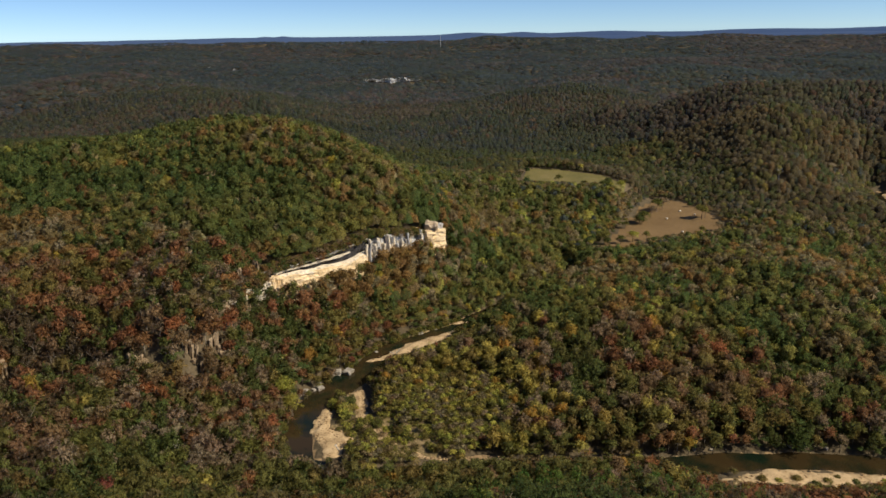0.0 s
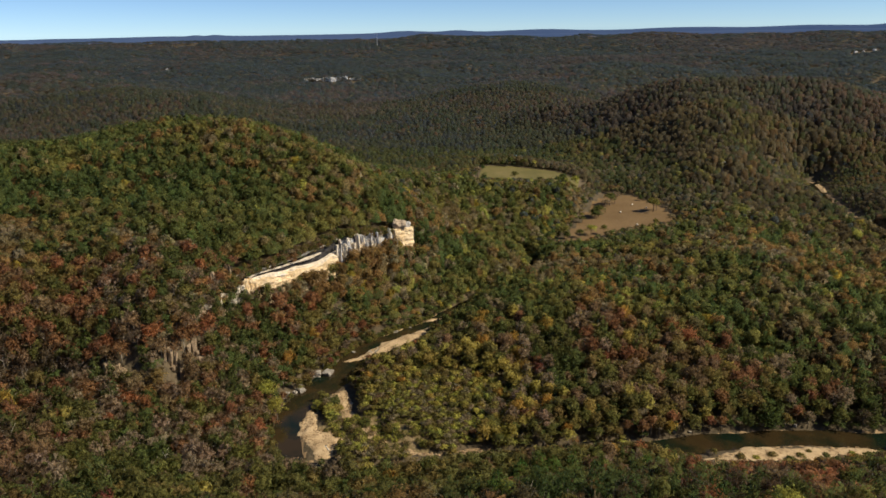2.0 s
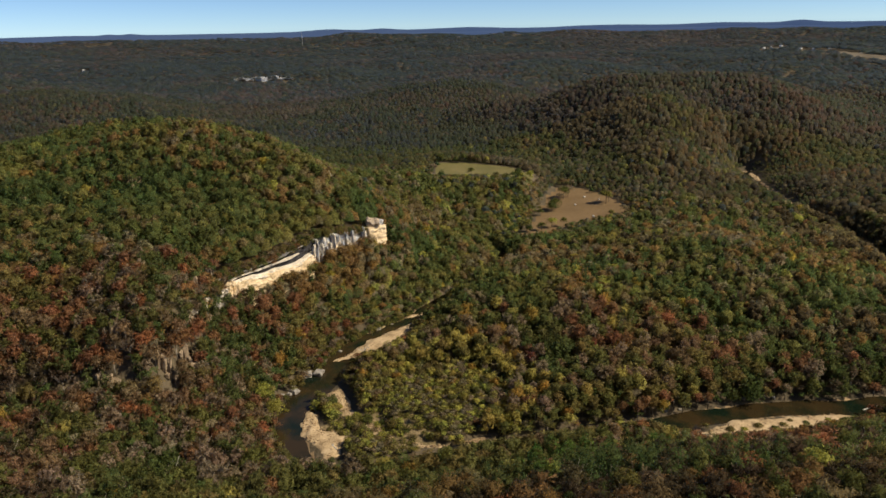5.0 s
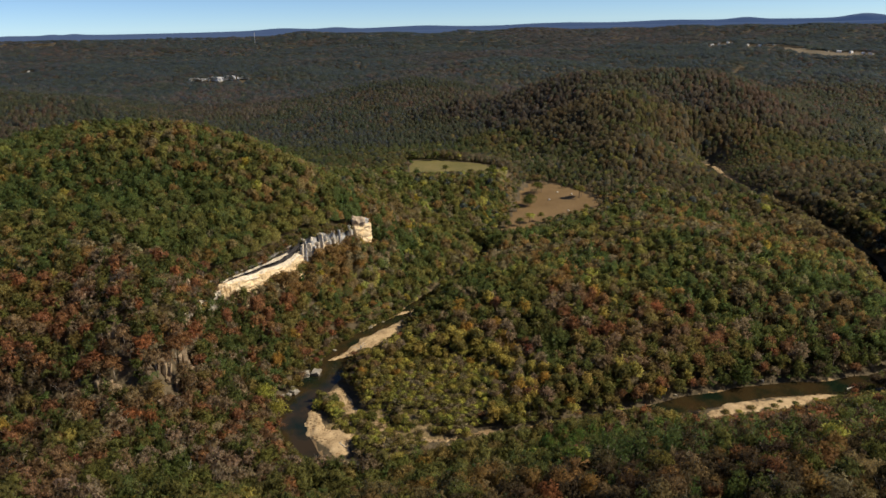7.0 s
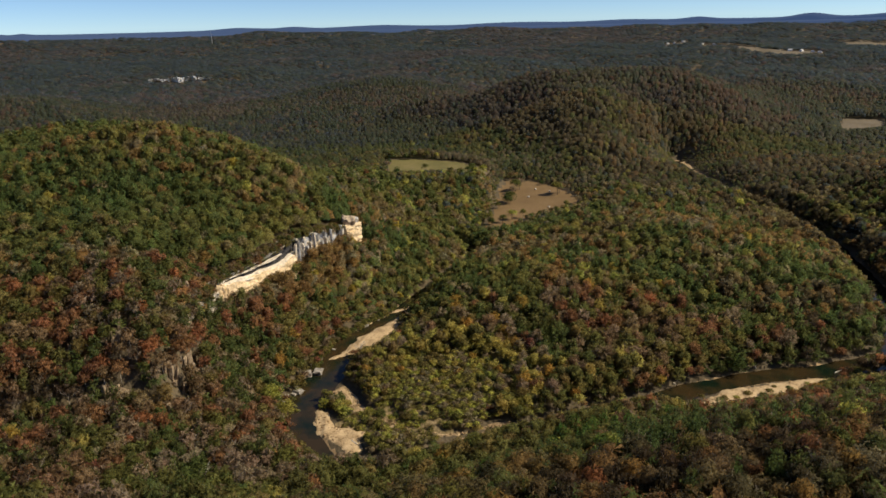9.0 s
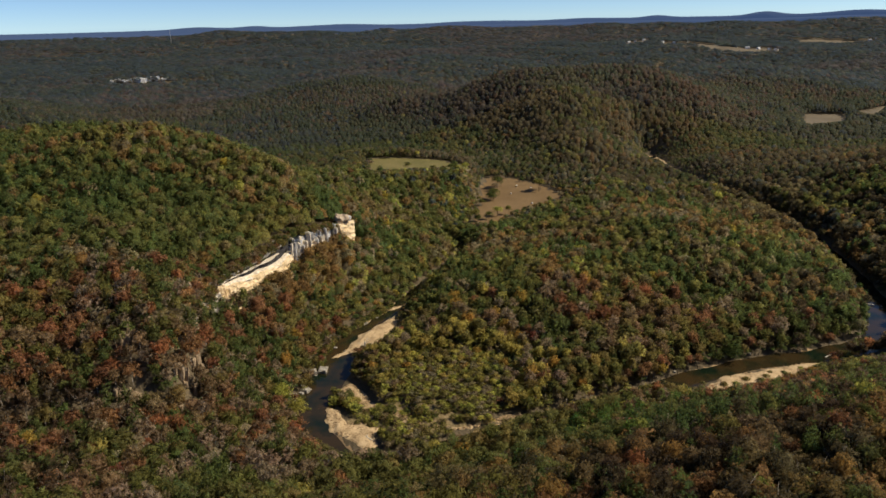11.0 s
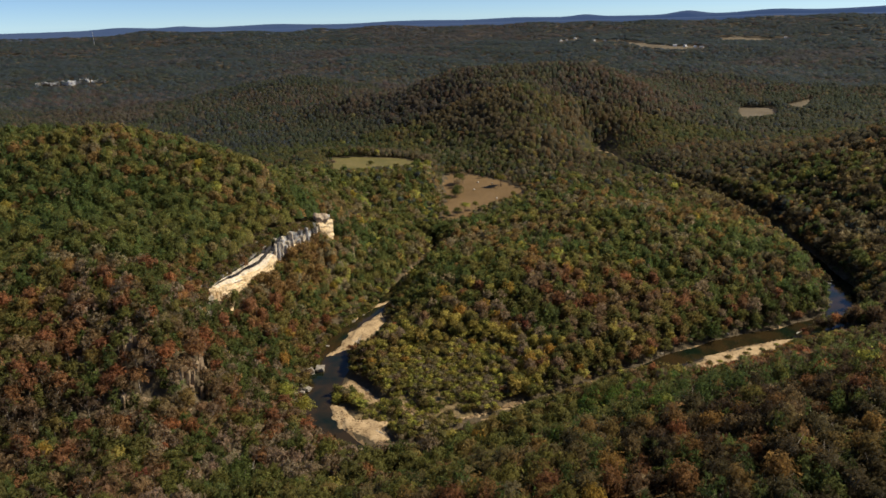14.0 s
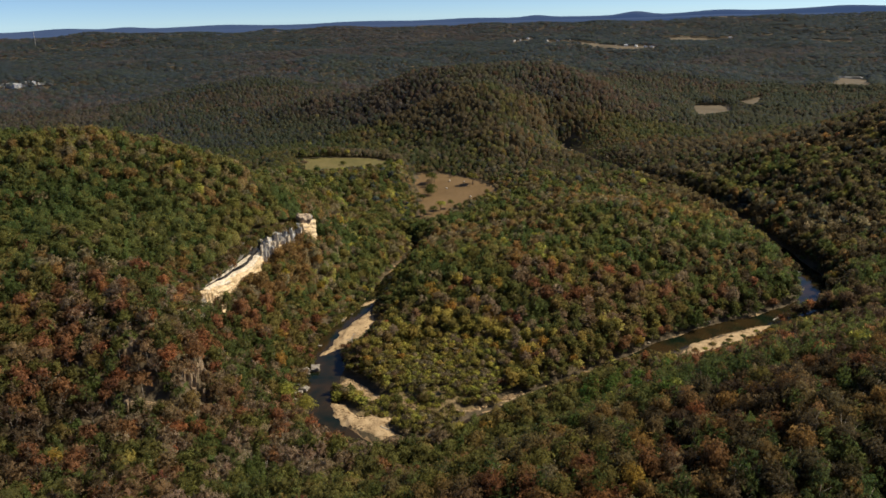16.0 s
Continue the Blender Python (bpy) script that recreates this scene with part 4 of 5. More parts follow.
for i, (tx, ty, tz, k, th, tw) in enumerate(RIDGE_TREES):
    grow(tx, ty, tz, k, th, tw, i % 2, "trees on the near ridge")
for tx, ty, k, th, tw in ((184, 646, "pine", 12, 27), (189, 650, "oak", 12, 28), (214, 692, "oak", 14, 30), (221, 697, "bare", 14, 28), (248, 659, "olive", 15, 30), (253, 664, "brown", 13, 24), (163, 588, "lime", 10, 24), (151, 582, "oak", 8, 18), (206, 682, "bare", 10, 20)):
    grow(tx, ty, float(land(tx, ty)), k, th, tw, 0, "trees in the hayfield", "lone leafy tree standing in the dry hayfield")
for tx, ty, k, th, tw in ((117, 713, "oak", 10, 18), (158, 690, "oak", 11, 20), (163, 694, "pine", 12, 19), (180, 676, "oak", 12, 20), (176, 684, "olive", 9, 16), (140, 700, "oak", 7, 13)):
    grow(tx, ty, float(land(tx, ty)), k, th, tw, 1, "trees in the meadow", "dark green tree standing in the green meadow")
hedge = np.random.RandomState(8)
for poly, many in ((MEADOW, 18), (HAYFIELD, 10)):
    for i in range(many):
        j = hedge.randint(len(poly))
        (ax, ay), (bx, by), s = poly[j], poly[(j + 1) % len(poly)], hedge.rand()
        tx, ty = ax + (bx - ax) * s + hedge.uniform(-6, 6), ay + (by - ay) * s + hedge.uniform(-6, 6)
        th = hedge.uniform(6, 13)
        grow(tx, ty, float(land(tx, ty)), ("oak", "olive", "lime", "bare", "brown", "pine")[hedge.randint(6)], th, th * hedge.uniform(1.3, 2.0), 0, "trees along the field edges", "rounded tree standing at the edge of a pasture")
for tx, ty, k, th, tw, text in ((97, 279, "red", 10, 11, "scarlet autumn maple on the river bank"), (90, 308, "orange", 16, 14, "orange-red autumn maple in the bottomland wood"), (91, 326, "red", 17, 14, "dark red autumn maple in the bottomland wood"), (181, 408, "red", 17, 18, "dark red autumn maple in the bottomland wood"),
                                (160, 279, "pine", 12, 26, "dark green cedar leaning over the river"), (-86, 328, "lime", 15, 23, "bright yellow-green maple beside the river bend"),
                                (-80, 317, "lime", 13, 22, "bright yellow-green maple beside the river bend"), (-60, 402, "gold", 13, 17, "yellow autumn tree on the slope below the bluff"),
                                (-38, 408, "red", 13, 16, "dark maroon autumn tree above the river")):
    grow(tx, ty, float(land(tx, ty)), k, th, tw, 0, "", text)


for tx, ty, th in ((28, 236, 17), (36, 238, 18), (40, 231, 20), (49, 236, 18), (47, 223, 21), (18, 223, 18), (34, 226, 19), (56, 229, 18), (26, 229, 18), (62, 236, 16), (11, 189, 18), (80, 234, 17), (83, 227, 17), (8, 172, 18), (-30, 178, 17)):
    grow(tx, ty, float(land(tx, ty)), "fresh", th * 1.12, th * 1.15, int(tx) % 2, "pines above the river", "tall bright green pine above the river")


def snag(x, y, tall, label, seed, limbs=11):
    """A bare white tree: trunk and forking limbs."""
    r = np.random.RandomState(seed)
    root = thing("dead_tree", label, "tree", "", (x, y, float(land(x, y)) - 0.3))
    part("trunk", *rod((0, 0, 0), (r.uniform(-0.6, 0.6), r.uniform(-0.6, 0.6), tall * 0.75), 0.42, 0.2, 6), [PALE_BARK], root)
    for i in range(limbs):
        a, h = i * 2.4 + r.uniform(0, 1), tall * r.uniform(0.42, 0.72)
        out, up = r.uniform(1.5, 4.0), r.uniform(1.5, 4.5)
        mid = np.array((out * math.cos(a) * 0.6, out * math.sin(a) * 0.6, h + up * 0.5))
        pieces = [(*rod((0, 0, h), mid, 0.2, 0.13, 5), 0)]
        for j in range(3):
            tip = mid + np.array((out * 0.7 * math.cos(a + 0.9 * (j - 1)), out * 0.7 * math.sin(a + 0.9 * (j - 1)), up * r.uniform(0.3, 0.8)))
            pieces.append((*rod(mid, tip, 0.12, 0.05, 4), 0))
        v, f, _ = merge(pieces)
        part("limb", v, f, [PALE_BARK], root)


for i, (sx, sy, sh, n) in enumerate(((305, 408, 19, 13), (328, 447, 16, 9), (482, 853, 17, 11), (357, 740, 17, 9), (449, 823, 16, 8), (40, 297, 15, 3), (-30, 372, 13, 4), (-118, 262, 15, 8), (310, 690, 15, 8), (-160, 285, 15, 8))):
    snag(sx, sy, sh, "bare white-limbed sycamore among the leafy trees" if n > 6 else "slender pale dead trunk among the river trees", 60 + i, n)


# ---- the limestone bluff ----
def bluff_point(run, out):
    pts = np.array(BLUFF, float)
    at = np.concatenate([[0], np.cumsum(np.hypot(*np.diff(pts, axis=0).T))])
    fx = lambda r: np.interp(r, at, pts[:, 0])
    fy = lambda r: np.interp(r, at, pts[:, 1])
    dx, dy = fx(run + 9) - fx(run - 9), fy(run + 9) - fy(run - 9)
    n = np.hypot(dx, dy)
    px, py = (fx(run - 5) + fx(run) + fx(run + 5)) / 3, (fy(run - 5) + fy(run) + fy(run + 5)) / 3
    return px + dy / n * out, py - dx / n * out


def rock_material(name, colours, streak):
    """Bedded limestone: pale bands along the beds, grey water streaks down the face."""
    m = material(name, colours, 0.12, bump=0.7, bump_scale=0.9, stretch=(1, 1, 2.6))
    t = m.node_tree
    p = t.nodes["Principled BSDF"]
    src = p.inputs["Base Color"].links[0].from_socket
    co = t.nodes.new("ShaderNodeTexCoord")
    mp = t.nodes.new("ShaderNodeMapping")
    mp.inputs["Scale"].default_value = (1, 1, 0.12)
    n = t.nodes.new("ShaderNodeTexNoise")
    n.inputs["Scale"].default_value, n.inputs["Detail"].default_value = 0.55, 5
    r = t.nodes.new("ShaderNodeMapRange")
    r.inputs["From Min"].default_value, r.inputs["From Max"].default_value, r.inputs["To Max"].default_value = 0.48, 0.66, streak
    mx = t.nodes.new("ShaderNodeMix")
    mx.data_type = "RGBA"
    mx.inputs["B"].default_value = (0.13, 0.125, 0.125, 1)
    t.links.new(co.outputs["Object"], mp.inputs[0]), t.links.new(mp.outputs[0], n.inputs[0]), t.links.new(n.outputs[0], r.inputs[0])
    t.links.new(r.outputs[0], mx.inputs["Factor"]), t.links.new(src, mx.inputs["A"]), t.links.new(mx.outputs["Result"], p.inputs["Base Color"])
    return m


CREAM = rock_material("cream_limestone", [(0.58, 0.42, 0.23), (0.75, 0.58, 0.36), (0.80, 0.66, 0.46)], 0.25)
WHITE_ROCK = rock_material("white_limestone", [(0.52, 0.45, 0.35), (0.70, 0.62, 0.50), (0.78, 0.71, 0.60)], 0.4)
GREY_ROCK = rock_material("grey_limestone", [(0.32, 0.32, 0.33), (0.52, 0.52, 0.52), (0.70, 0.69, 0.68)], 0.9)
# Recess rock: stain and the overhang's shade together in one near-black colour.
SHADE_ROCK = rock_material("stained_shade_rock", [(0.018, 0.018, 0.022), (0.045, 0.042, 0.043)], 0.3)
LIP_ROCK = rock_material("weathered_lip_rock", [(0.10, 0.09, 0.08), (0.20, 0.185, 0.165), (0.55, 0.53, 0.49)], 0.9)
PALE_ROCK = rock_material("pale_grey_rock", [(0.40, 0.41, 0.42), (0.60, 0.61, 0.62), (0.70, 0.71, 0.72)], 0.5)
TAN_ROCK = rock_material("tan_caprock", [(0.34, 0.26, 0.18), (0.52, 0.42, 0.31)], 0.3)


def face_strip(name, parent, mat, r0, r1, low, high, out_of, label, step=0.8, rows=26):
    """A stretch of cliff: a front of bedded ledges, its top running back into the hill and its ends closed."""
    run = np.arange(r0, r1 + step, step)
    t = np.linspace(0, 1, rows)
    lo, hi = np.broadcast_to(low(run), run.shape), np.broadcast_to(high(run), run.shape)
    z = lo[:, None] + (hi - lo)[:, None] * t
    out = out_of(run[:, None] + 0 * z, z, t[None] + 0 * z)
    out[0], out[-1] = -10, -10
    back = np.full((len(run), 1), -10.6)
    out = np.concatenate([back, out, back], 1)
    z = np.concatenate([z[:, :1], z, z[:, -1:] + 0.15], 1)
    x, y = bluff_point(run[:, None] + 0 * z, out)
    return part(name, np.stack([x.ravel(), y.ravel(), z.ravel()], 1), sheet(*x.shape)[:, ::-1], [mat], parent, label)


def beds(run, z, depth, thick, seed):
    """Ledges: each bed stands out by its own depth, broken along the face."""
    wave = z + 1.2 * (grain(run, 0 * run, 14, seed) - 0.5)
    bed = np.floor(wave / thick)
    return depth * (TABLE[(bed.astype(int) + seed * 9) % 256, (np.floor(run / 9 + bed * 0.37)).astype(int) % 256] - 0.5) + 0.9 * (grain(run, z * 2, 3.2, seed + 2) - 0.5) + 1.8 * (grain(run, z, 9, seed + 4) - 0.5)


bluff = thing("limestone_bluff", "cream and grey limestone bluff above a wooded slope", "cliff")
OPEN = lambda r: 3.4 + 5.0 * smooth(258, 318, r)
face_strip("lower_face", bluff, CREAM, 250, 331, lambda r: 24 + 0 * r, lambda r: rim(r) - OPEN(r) - 0.5 - 1.6 * grain(r, 0 * r, 7, 1), lambda r, z, t: 3.4 - 1.6 * t + beds(r, z, 1.0, 1.7, 1), "smooth cream rock face")
face_strip("middle_ledge", bluff, WHITE_ROCK, 248, 332, lambda r: rim(r) - OPEN(r) - 2.2 + 1.2 * (grain(r, 0 * r, 11, 4) - 0.5), lambda r: rim(r) - OPEN(r) + 0.9 * (grain(r, 0 * r, 6, 3) - 0.5), lambda r, z, t: 1.7 - 2.4 * t + beds(r, z, 1.2, 0.6, 3), "white bedded ledge", rows=12)
# The dark band below the lip is shade painted on by this rock's colour.
face_strip("recess", bluff, SHADE_ROCK, 250, 331, lambda r: rim(r) - OPEN(r) - 0.8, lambda r: rim(r) + 0.3, lambda r, z, t: -1.4 - 0.6 * (1 - t) + beds(r, z, 0.8, 0.9, 5), "recess under the overhang, dark with stain and painted shade", rows=10)
face_strip("upper_ledge", bluff, WHITE_ROCK, 252, 312, lambda r: rim(r) - 0.42 * OPEN(r) - 0.45, lambda r: rim(r) - 0.42 * OPEN(r) + 0.2 + 0.4 * grain(r, 0 * r, 5, 17), lambda r, z, t: -0.9 + 2.2 * grain(r, 0 * z, 7, 16) + 0.3 * beds(r, z, 0.6, 0.4, 7), "thin white ledge across the dark recess", rows=6)
face_strip("overhang", bluff, LIP_ROCK, 247, 327, lambda r: rim(r) - 0.1 + 0.5 * grain(r, 0 * r, 5, 6), lambda r: rim(r) + 0.35 + 0.7 * grain(r, 0 * r, 4, 7), lambda r, z, t: -0.2 + 0.9 * smooth(270, 320, r) + 2.4 * (grain(r, 0 * z, 5, 13) - 0.5) + 0.8 * beds(r, z, 1.2, 0.6, 6), "thin grey overhanging ledge", rows=8)
face_strip("lower_band", bluff, CREAM, 330, 377, lambda r: 25 + 0 * r, lambda r: rim(r) - 10.5 + 4.0 * (grain(r, 0 * r, 6, 15) - 0.5), lambda r, z, t: 4.0 - 1.4 * t + beds(r, z, 1.2, 1.9, 14), "cream rock band below the pinnacles", step=0.6)
face_strip("grey_face", bluff, GREY_ROCK, 326, 376, lambda r: 25 + 0 * r, lambda r: rim(r) - 3.4 + 4.4 * (grain(r, 0 * r, 4, 9) - 0.5), lambda r, z, t: 1.8 - 3.0 * t + beds(r, z, 1.4, 2.4, 8) + 2.4 * (grain(r, 0 * z, 3.0, 10) - 0.5), "pale water-streaked rock face", step=0.6)
face_strip("pillar", bluff, CREAM, 375, 394, lambda r: 26 + 0 * r, lambda r: 49.4 - 0.08 * (r - 375) + 0.6 * grain(r, 0 * r, 4, 12), lambda r, z, t: 5.2 - 1.0 * t - 2.2 * np.abs((r - 384.5) / 9.5) ** 4 + beds(r, z, 1.0, 2.1, 11), "banded cream rock pillar", step=0.6)
columns = np.random.RandomState(91)
for i in range(52):
    r, high, wide = 325.5 + i * 0.95 + columns.uniform(-0.8, 0.8), columns.uniform(4, 13), columns.uniform(1.0, 2.9)
    v, f = stone((wide, columns.uniform(1.2, 2.6), high), i + 3, 3, 0.6, 0.42, 5)
    a = columns.uniform(0, 3)
    v = np.stack([v[:, 0] * math.cos(a) - v[:, 1] * math.sin(a) + 0.09 * v[:, 2] * columns.uniform(-1, 1), v[:, 0] * math.sin(a) + v[:, 1] * math.cos(a), v[:, 2]], 1)
    x, y = bluff_point(np.array(r), np.array(columns.uniform(-1.6, 3.2)))
    part("rock_column", v + (float(x), float(y), float(rim(r)) + columns.uniform(-8.0, 1.8) - high / 2), f, [GREY_ROCK if columns.rand() < 0.6 else WHITE_ROCK], bluff)
for i, (r, o, size, drop) in enumerate(((253, 2.4, (5, 4, 10), 7.5), (250.5, 1.6, (4.5, 4, 8), 6.0), (247.5, 1.2, (4, 3.5, 6), 4.6), (244, 0.2, (4.5, 3, 3.6), 3.2), (240, -0.6, (4.5, 3, 2.6), 2.4), (236, -1.2, (4, 3, 2.0), 1.2))):
    v, f = stone(size, 400 + i, 3, 0.6, 0.4, 4)
    x, y = bluff_point(np.array(float(r)), np.array(o))
    part("end_block", v + (float(x), float(y), float(rim(r)) - drop), f, [CREAM if i < 3 else WHITE_ROCK], bluff)
x, y = bluff_point(np.array(382.0), np.array(0.5))
v, f = stone((9.0, 7.5, 8.0), 31, 3, 0.9, 0.40, 5)
part("capstone", v + (float(x), float(y), 50.6), f, [TAN_ROCK], bluff, "weathered brown capstone")
x, y = bluff_point(np.array(390.5), np.array(0.5))
v, f = stone((4.5, 4.5, 6.5), 32, 3, 0.7, 0.4, 4)
part("capstone", v + (float(x), float(y), 48.2), f, [GREY_ROCK], bluff, "small grey capstone")
for i, (r, o, s) in enumerate(((399, -1, 4.5), (403, -3, 3.5), (408, -4, 3.0), (413, -7, 2.6), (419, -10, 2.4), (246, 0, 4), (241, -1, 4.5), (236, -1, 3.5), (231, -3, 4), (226, -3, 3), (221, -4, 3.4), (239, 6, 3), (229, 7, 2.6), (215, -3, 3))):
    x, y = bluff_point(np.array(float(r)), np.array(float(o)))
    v, f = stone((s * 1.3, s, s * 0.9), 50 + i, 2, 0.55, 0.3, 3)
    ob = mesh_object("outcrop", v + (float(x), float(y), float(land(x, y)) + s * 0.2), f, [WHITE_ROCK])
    tagged(ob, "weathered pale rock outcrop at the bluff's end", "rock", "rocks by the bluff")

ledges = np.random.RandomState(17)
for i in range(46):
    cx, cy, s = -165 + ledges.normal() * 38, 328 + ledges.normal() * 24, ledges.uniform(1.6, 4.2)
    if land(cx, cy) < 16 or cx > -112:
        continue
    v, f = stone((s * 1.5, s * 0.8, s * 0.9), 300 + i, 2, 0.5, 0.34, 3)
    a = ledges.uniform(0, 3)
    v = np.stack([v[:, 0] * math.cos(a) - v[:, 1] * math.sin(a), v[:, 0] * math.sin(a) + v[:, 1] * math.cos(a), v[:, 2]], 1)
    tagged(mesh_object("ledge_rock", v + (cx, cy, float(land(cx, cy)) + s * 0.2), f, [CRAG]), "small tan ledge rock on the steep wooded slope", "rock", "ledge rocks on the slope")

rocks = np.random.RandomState(57)
for i, (cx, cy, cr) in enumerate(CRAG_SPOTS):
    near = cr < 6
    mat, group, text = (CRAG, "crags on the slope", "tan bedded rock crag on the wooded slope") if near else (STONE, "far outcrops", "pale rock outcrop on a distant wooded slope")
    for j in range(5):
        if near:
            size = (rocks.uniform(1.2, 2.6), rocks.uniform(1.4, 2.4), cr * rocks.uniform(1.1, 2.6 if j < 3 else 1.4))
            ox, oy = cx + (j - 2) * cr * 0.42 + rocks.uniform(-0.5, 0.5), cy + rocks.uniform(-1.4, 1.0)
        else:
            size = (cr * rocks.uniform(0.3, 0.6), cr * 0.3, cr * rocks.uniform(0.2, 0.4))
            ox, oy = cx + j * cr * 0.9 * math.cos(i * 2.1 + j), cy + j * cr * 0.7 * math.sin(i * 1.3)
        v, f = stone(size, 70 + i * 5 + j, 2, 0.75, 0.5, 5)
        a = rocks.uniform(-0.5, 0.5)
        v = np.stack([v[:, 0] * math.cos(a) - v[:, 1] * math.sin(a) + 0.12 * v[:, 2] * rocks.uniform(-1, 1), v[:, 0] * math.sin(a) + v[:, 1] * math.cos(a), v[:, 2]], 1)
        ob = mesh_object("crag", v + (ox, oy, float(land(ox, oy)) + size[2] * 0.4), f, [mat])
        tagged(ob, text, "rock", group)

# the white cliff far up the valley
far_bluff = thing("far_cliff", "long white rock cliff in distant brown woods", "cliff")
pale = np.random.RandomState(23)
for i in range(26):
    px, py = -232 + i * 6.4 + pale.uniform(-1.5, 1.5), 2140 + 6 * math.sin(i * 0.9)
    high = pale.uniform(3, 9) + (7 if 7 < i < 20 else 0)
    v, f = stone((pale.uniform(4, 9), 6, high), 110 + i, 2, 0.45, 0.3, 4)
    part("rock_face", v + (px, py, 51 + 2 * math.sin(i * 0.4) + pale.uniform(-1.5, 1.5)), f, [PALE_ROCK], far_bluff)

# ---- the river's gravel, stones and driftwood ----
BAR_LABELS = {"bend": "pale sand and gravel bar inside the river bend", "strip": "thin strip of pale gravel under the wooded bank", "tongue": "small tongue of pale sand beside the pool", "edge": "pale sandy edge below willow shrubs", "spit": "narrow strip of pale sand beside the pool", "island": "long cobbled gravel bar along the channel",
              "shoal": "flat pale gravel bar with scattered weeds", "patch": "ragged patch of pale sand among willow shrubs", "upper": "tan gravel bank along the upper river", "track": "narrow tan gravel strip along the upper river", "beach": "small sandy beach on the river bank"}
for name, poly in BARS.items():
    xs, ys = [p[0] for p in poly], [p[1] for p in poly]
    gx, gy = np.meshgrid(np.arange(min(xs) - 3, max(xs) + 3, 0.9), np.arange(min(ys) - 3, max(ys) + 3, 0.9), indexing="ij")
    d = to_shape(poly, gx, gy) + 2.6 * (grain(gx, gy, 5, 21) - 0.5) + 1.2 * (grain(gx, gy, 2, 22) - 0.5)
    gz = np.maximum(land(gx, gy), 0.0) + 0.10 + 0.55 * smooth(0, 5, -d) + 0.35 * (grain(gx, gy, 4, 23) - 0.5) * smooth(0, 2, -d) - 1.2 * smooth(-0.4, 0.9, d)
    f = sheet(*gx.shape)
    f = f[(d.ravel()[f] < 1.2).all(1)]
    used = np.unique(f)
    v = np.stack([gx.ravel(), gy.ravel(), gz.ravel()], 1)[used]
    ob = mesh_object("gravel_bar", v, np.searchsorted(used, f), [BANK if name == "track" else GRAVEL], smooth_faces=True)
    tagged(ob, BAR_LABELS[name], "gravel bar")


def on_bars(rng, n):
    out = []
    names = list(BARS)
    while len(out) < n:
        poly = BARS[names[rng.randint(len(names))]]
        px, py = rng.uniform(min(p[0] for p in poly), max(p[0] for p in poly)), rng.uniform(min(p[1] for p in poly), max(p[1] for p in poly))
        if to_shape(poly, np.array(px), np.array(py)) < -0.8:
            out.append((px, py))
    return out


def cobbles():
    r = np.random.RandomState(77)
    pieces = []
    for px, py in on_bars(r, 900):
        s = r.uniform(0.15, 0.55)
        pieces.append((ICO_V * r.uniform(0.7, 1.15, (12, 1)) * (s * 1.3, s, s * 0.7) + (px, py, max(float(land(px, py)), 0) + 0.55), ICO_F, 0))
    v, f, _ = merge(pieces)
    tagged(mesh_object("cobbles", v, f, [BANK]), "brown cobbles scattered over the gravel bars", "stones", kind="stuff")


cobbles()
for i, (bx, by, s) in enumerate(((-64, 362, 6.0), (-57.5, 363, 7.0), (-71, 345, 5.5), (-80, 334, 5.5), (-78, 340, 4), (-74, 343, 3), (-18, 417, 4.5), (-50, 393, 3.5), (-44, 390, 3), (-47, 396, 2.5), (-8, 423, 3), (150, 282, 2.5),
                                 (157, 282, 3), (163, 281, 2.2), (120, 280, 2), (112, 280, 2.4), (-62, 327, 1.4), (86, 274, 1.6), (172, 279, 2.5), (-72, 350, 2.5))):
    v, f = stone((s * 0.8, s * 0.62, s * 0.45), 140 + i, 3 if s > 4 else 2, 0.6, 0.3, 3)
    a = i * 1.1
    v = np.stack([v[:, 0] * math.cos(a) - v[:, 1] * math.sin(a), v[:, 0] * math.sin(a) + v[:, 1] * math.cos(a), v[:, 2]], 1)
    base = max(float(land(bx, by)), -0.6)
    tagged(mesh_object("boulder", v + (bx, by, base + s * 0.16), f, [STONE]), "pale grey angular boulder at the water's edge" if s > 3 else "small pale boulder on the river bank", "boulder", "boulders along the river")
for i, (lx, ly, length, a, up) in enumerate(((164, 283, 9, 1.9, 4.5), (208, 259, 9, 0.1, 0.6), (300, 300, 8, 2.6, 1.2), (-30, 378, 6, 0.6, 0.5), (-52, 284, 5, 2.0, 0.3), (20, 283, 7, 0.2, 0.5))):
    z0 = max(float(land(lx, ly)), 0) + 0.5
    root = thing("driftwood_log", "bleached fallen trunk leaning over the river bank" if up > 2 else "bleached driftwood log on the river bank", "log", "driftwood")
    tip = (lx + length * math.cos(a), ly + length * math.sin(a), z0 + up)
    part("trunk", *rod((lx, ly, z0), tip, 0.34, 0.16, 6), [PALE_BARK], root)
    for j in range(2):
        mid = np.array((lx, ly, z0)) + (np.array(tip) - (lx, ly, z0)) * (0.55 + 0.2 * j)
        part("branch", *rod(mid, mid + (1.2 * math.cos(a + 1.2 - 2.2 * j), 1.2 * math.sin(a + 1.2 - 2.2 * j), 0.9), 0.12, 0.05, 4), [PALE_BARK], root)


def bush_mesh(seed):
    r = np.random.RandomState(seed)
    d = r.normal(size=(90, 3))
    d[:, 2] = np.abs(d[:, 2])
    d /= np.linalg.norm(d, axis=1)[:, None]
    c = d * r.uniform(0.7, 1.05, (90, 1)) * (0.5, 0.5, 0.75)
    return clumps(r, c, d, 0.17)


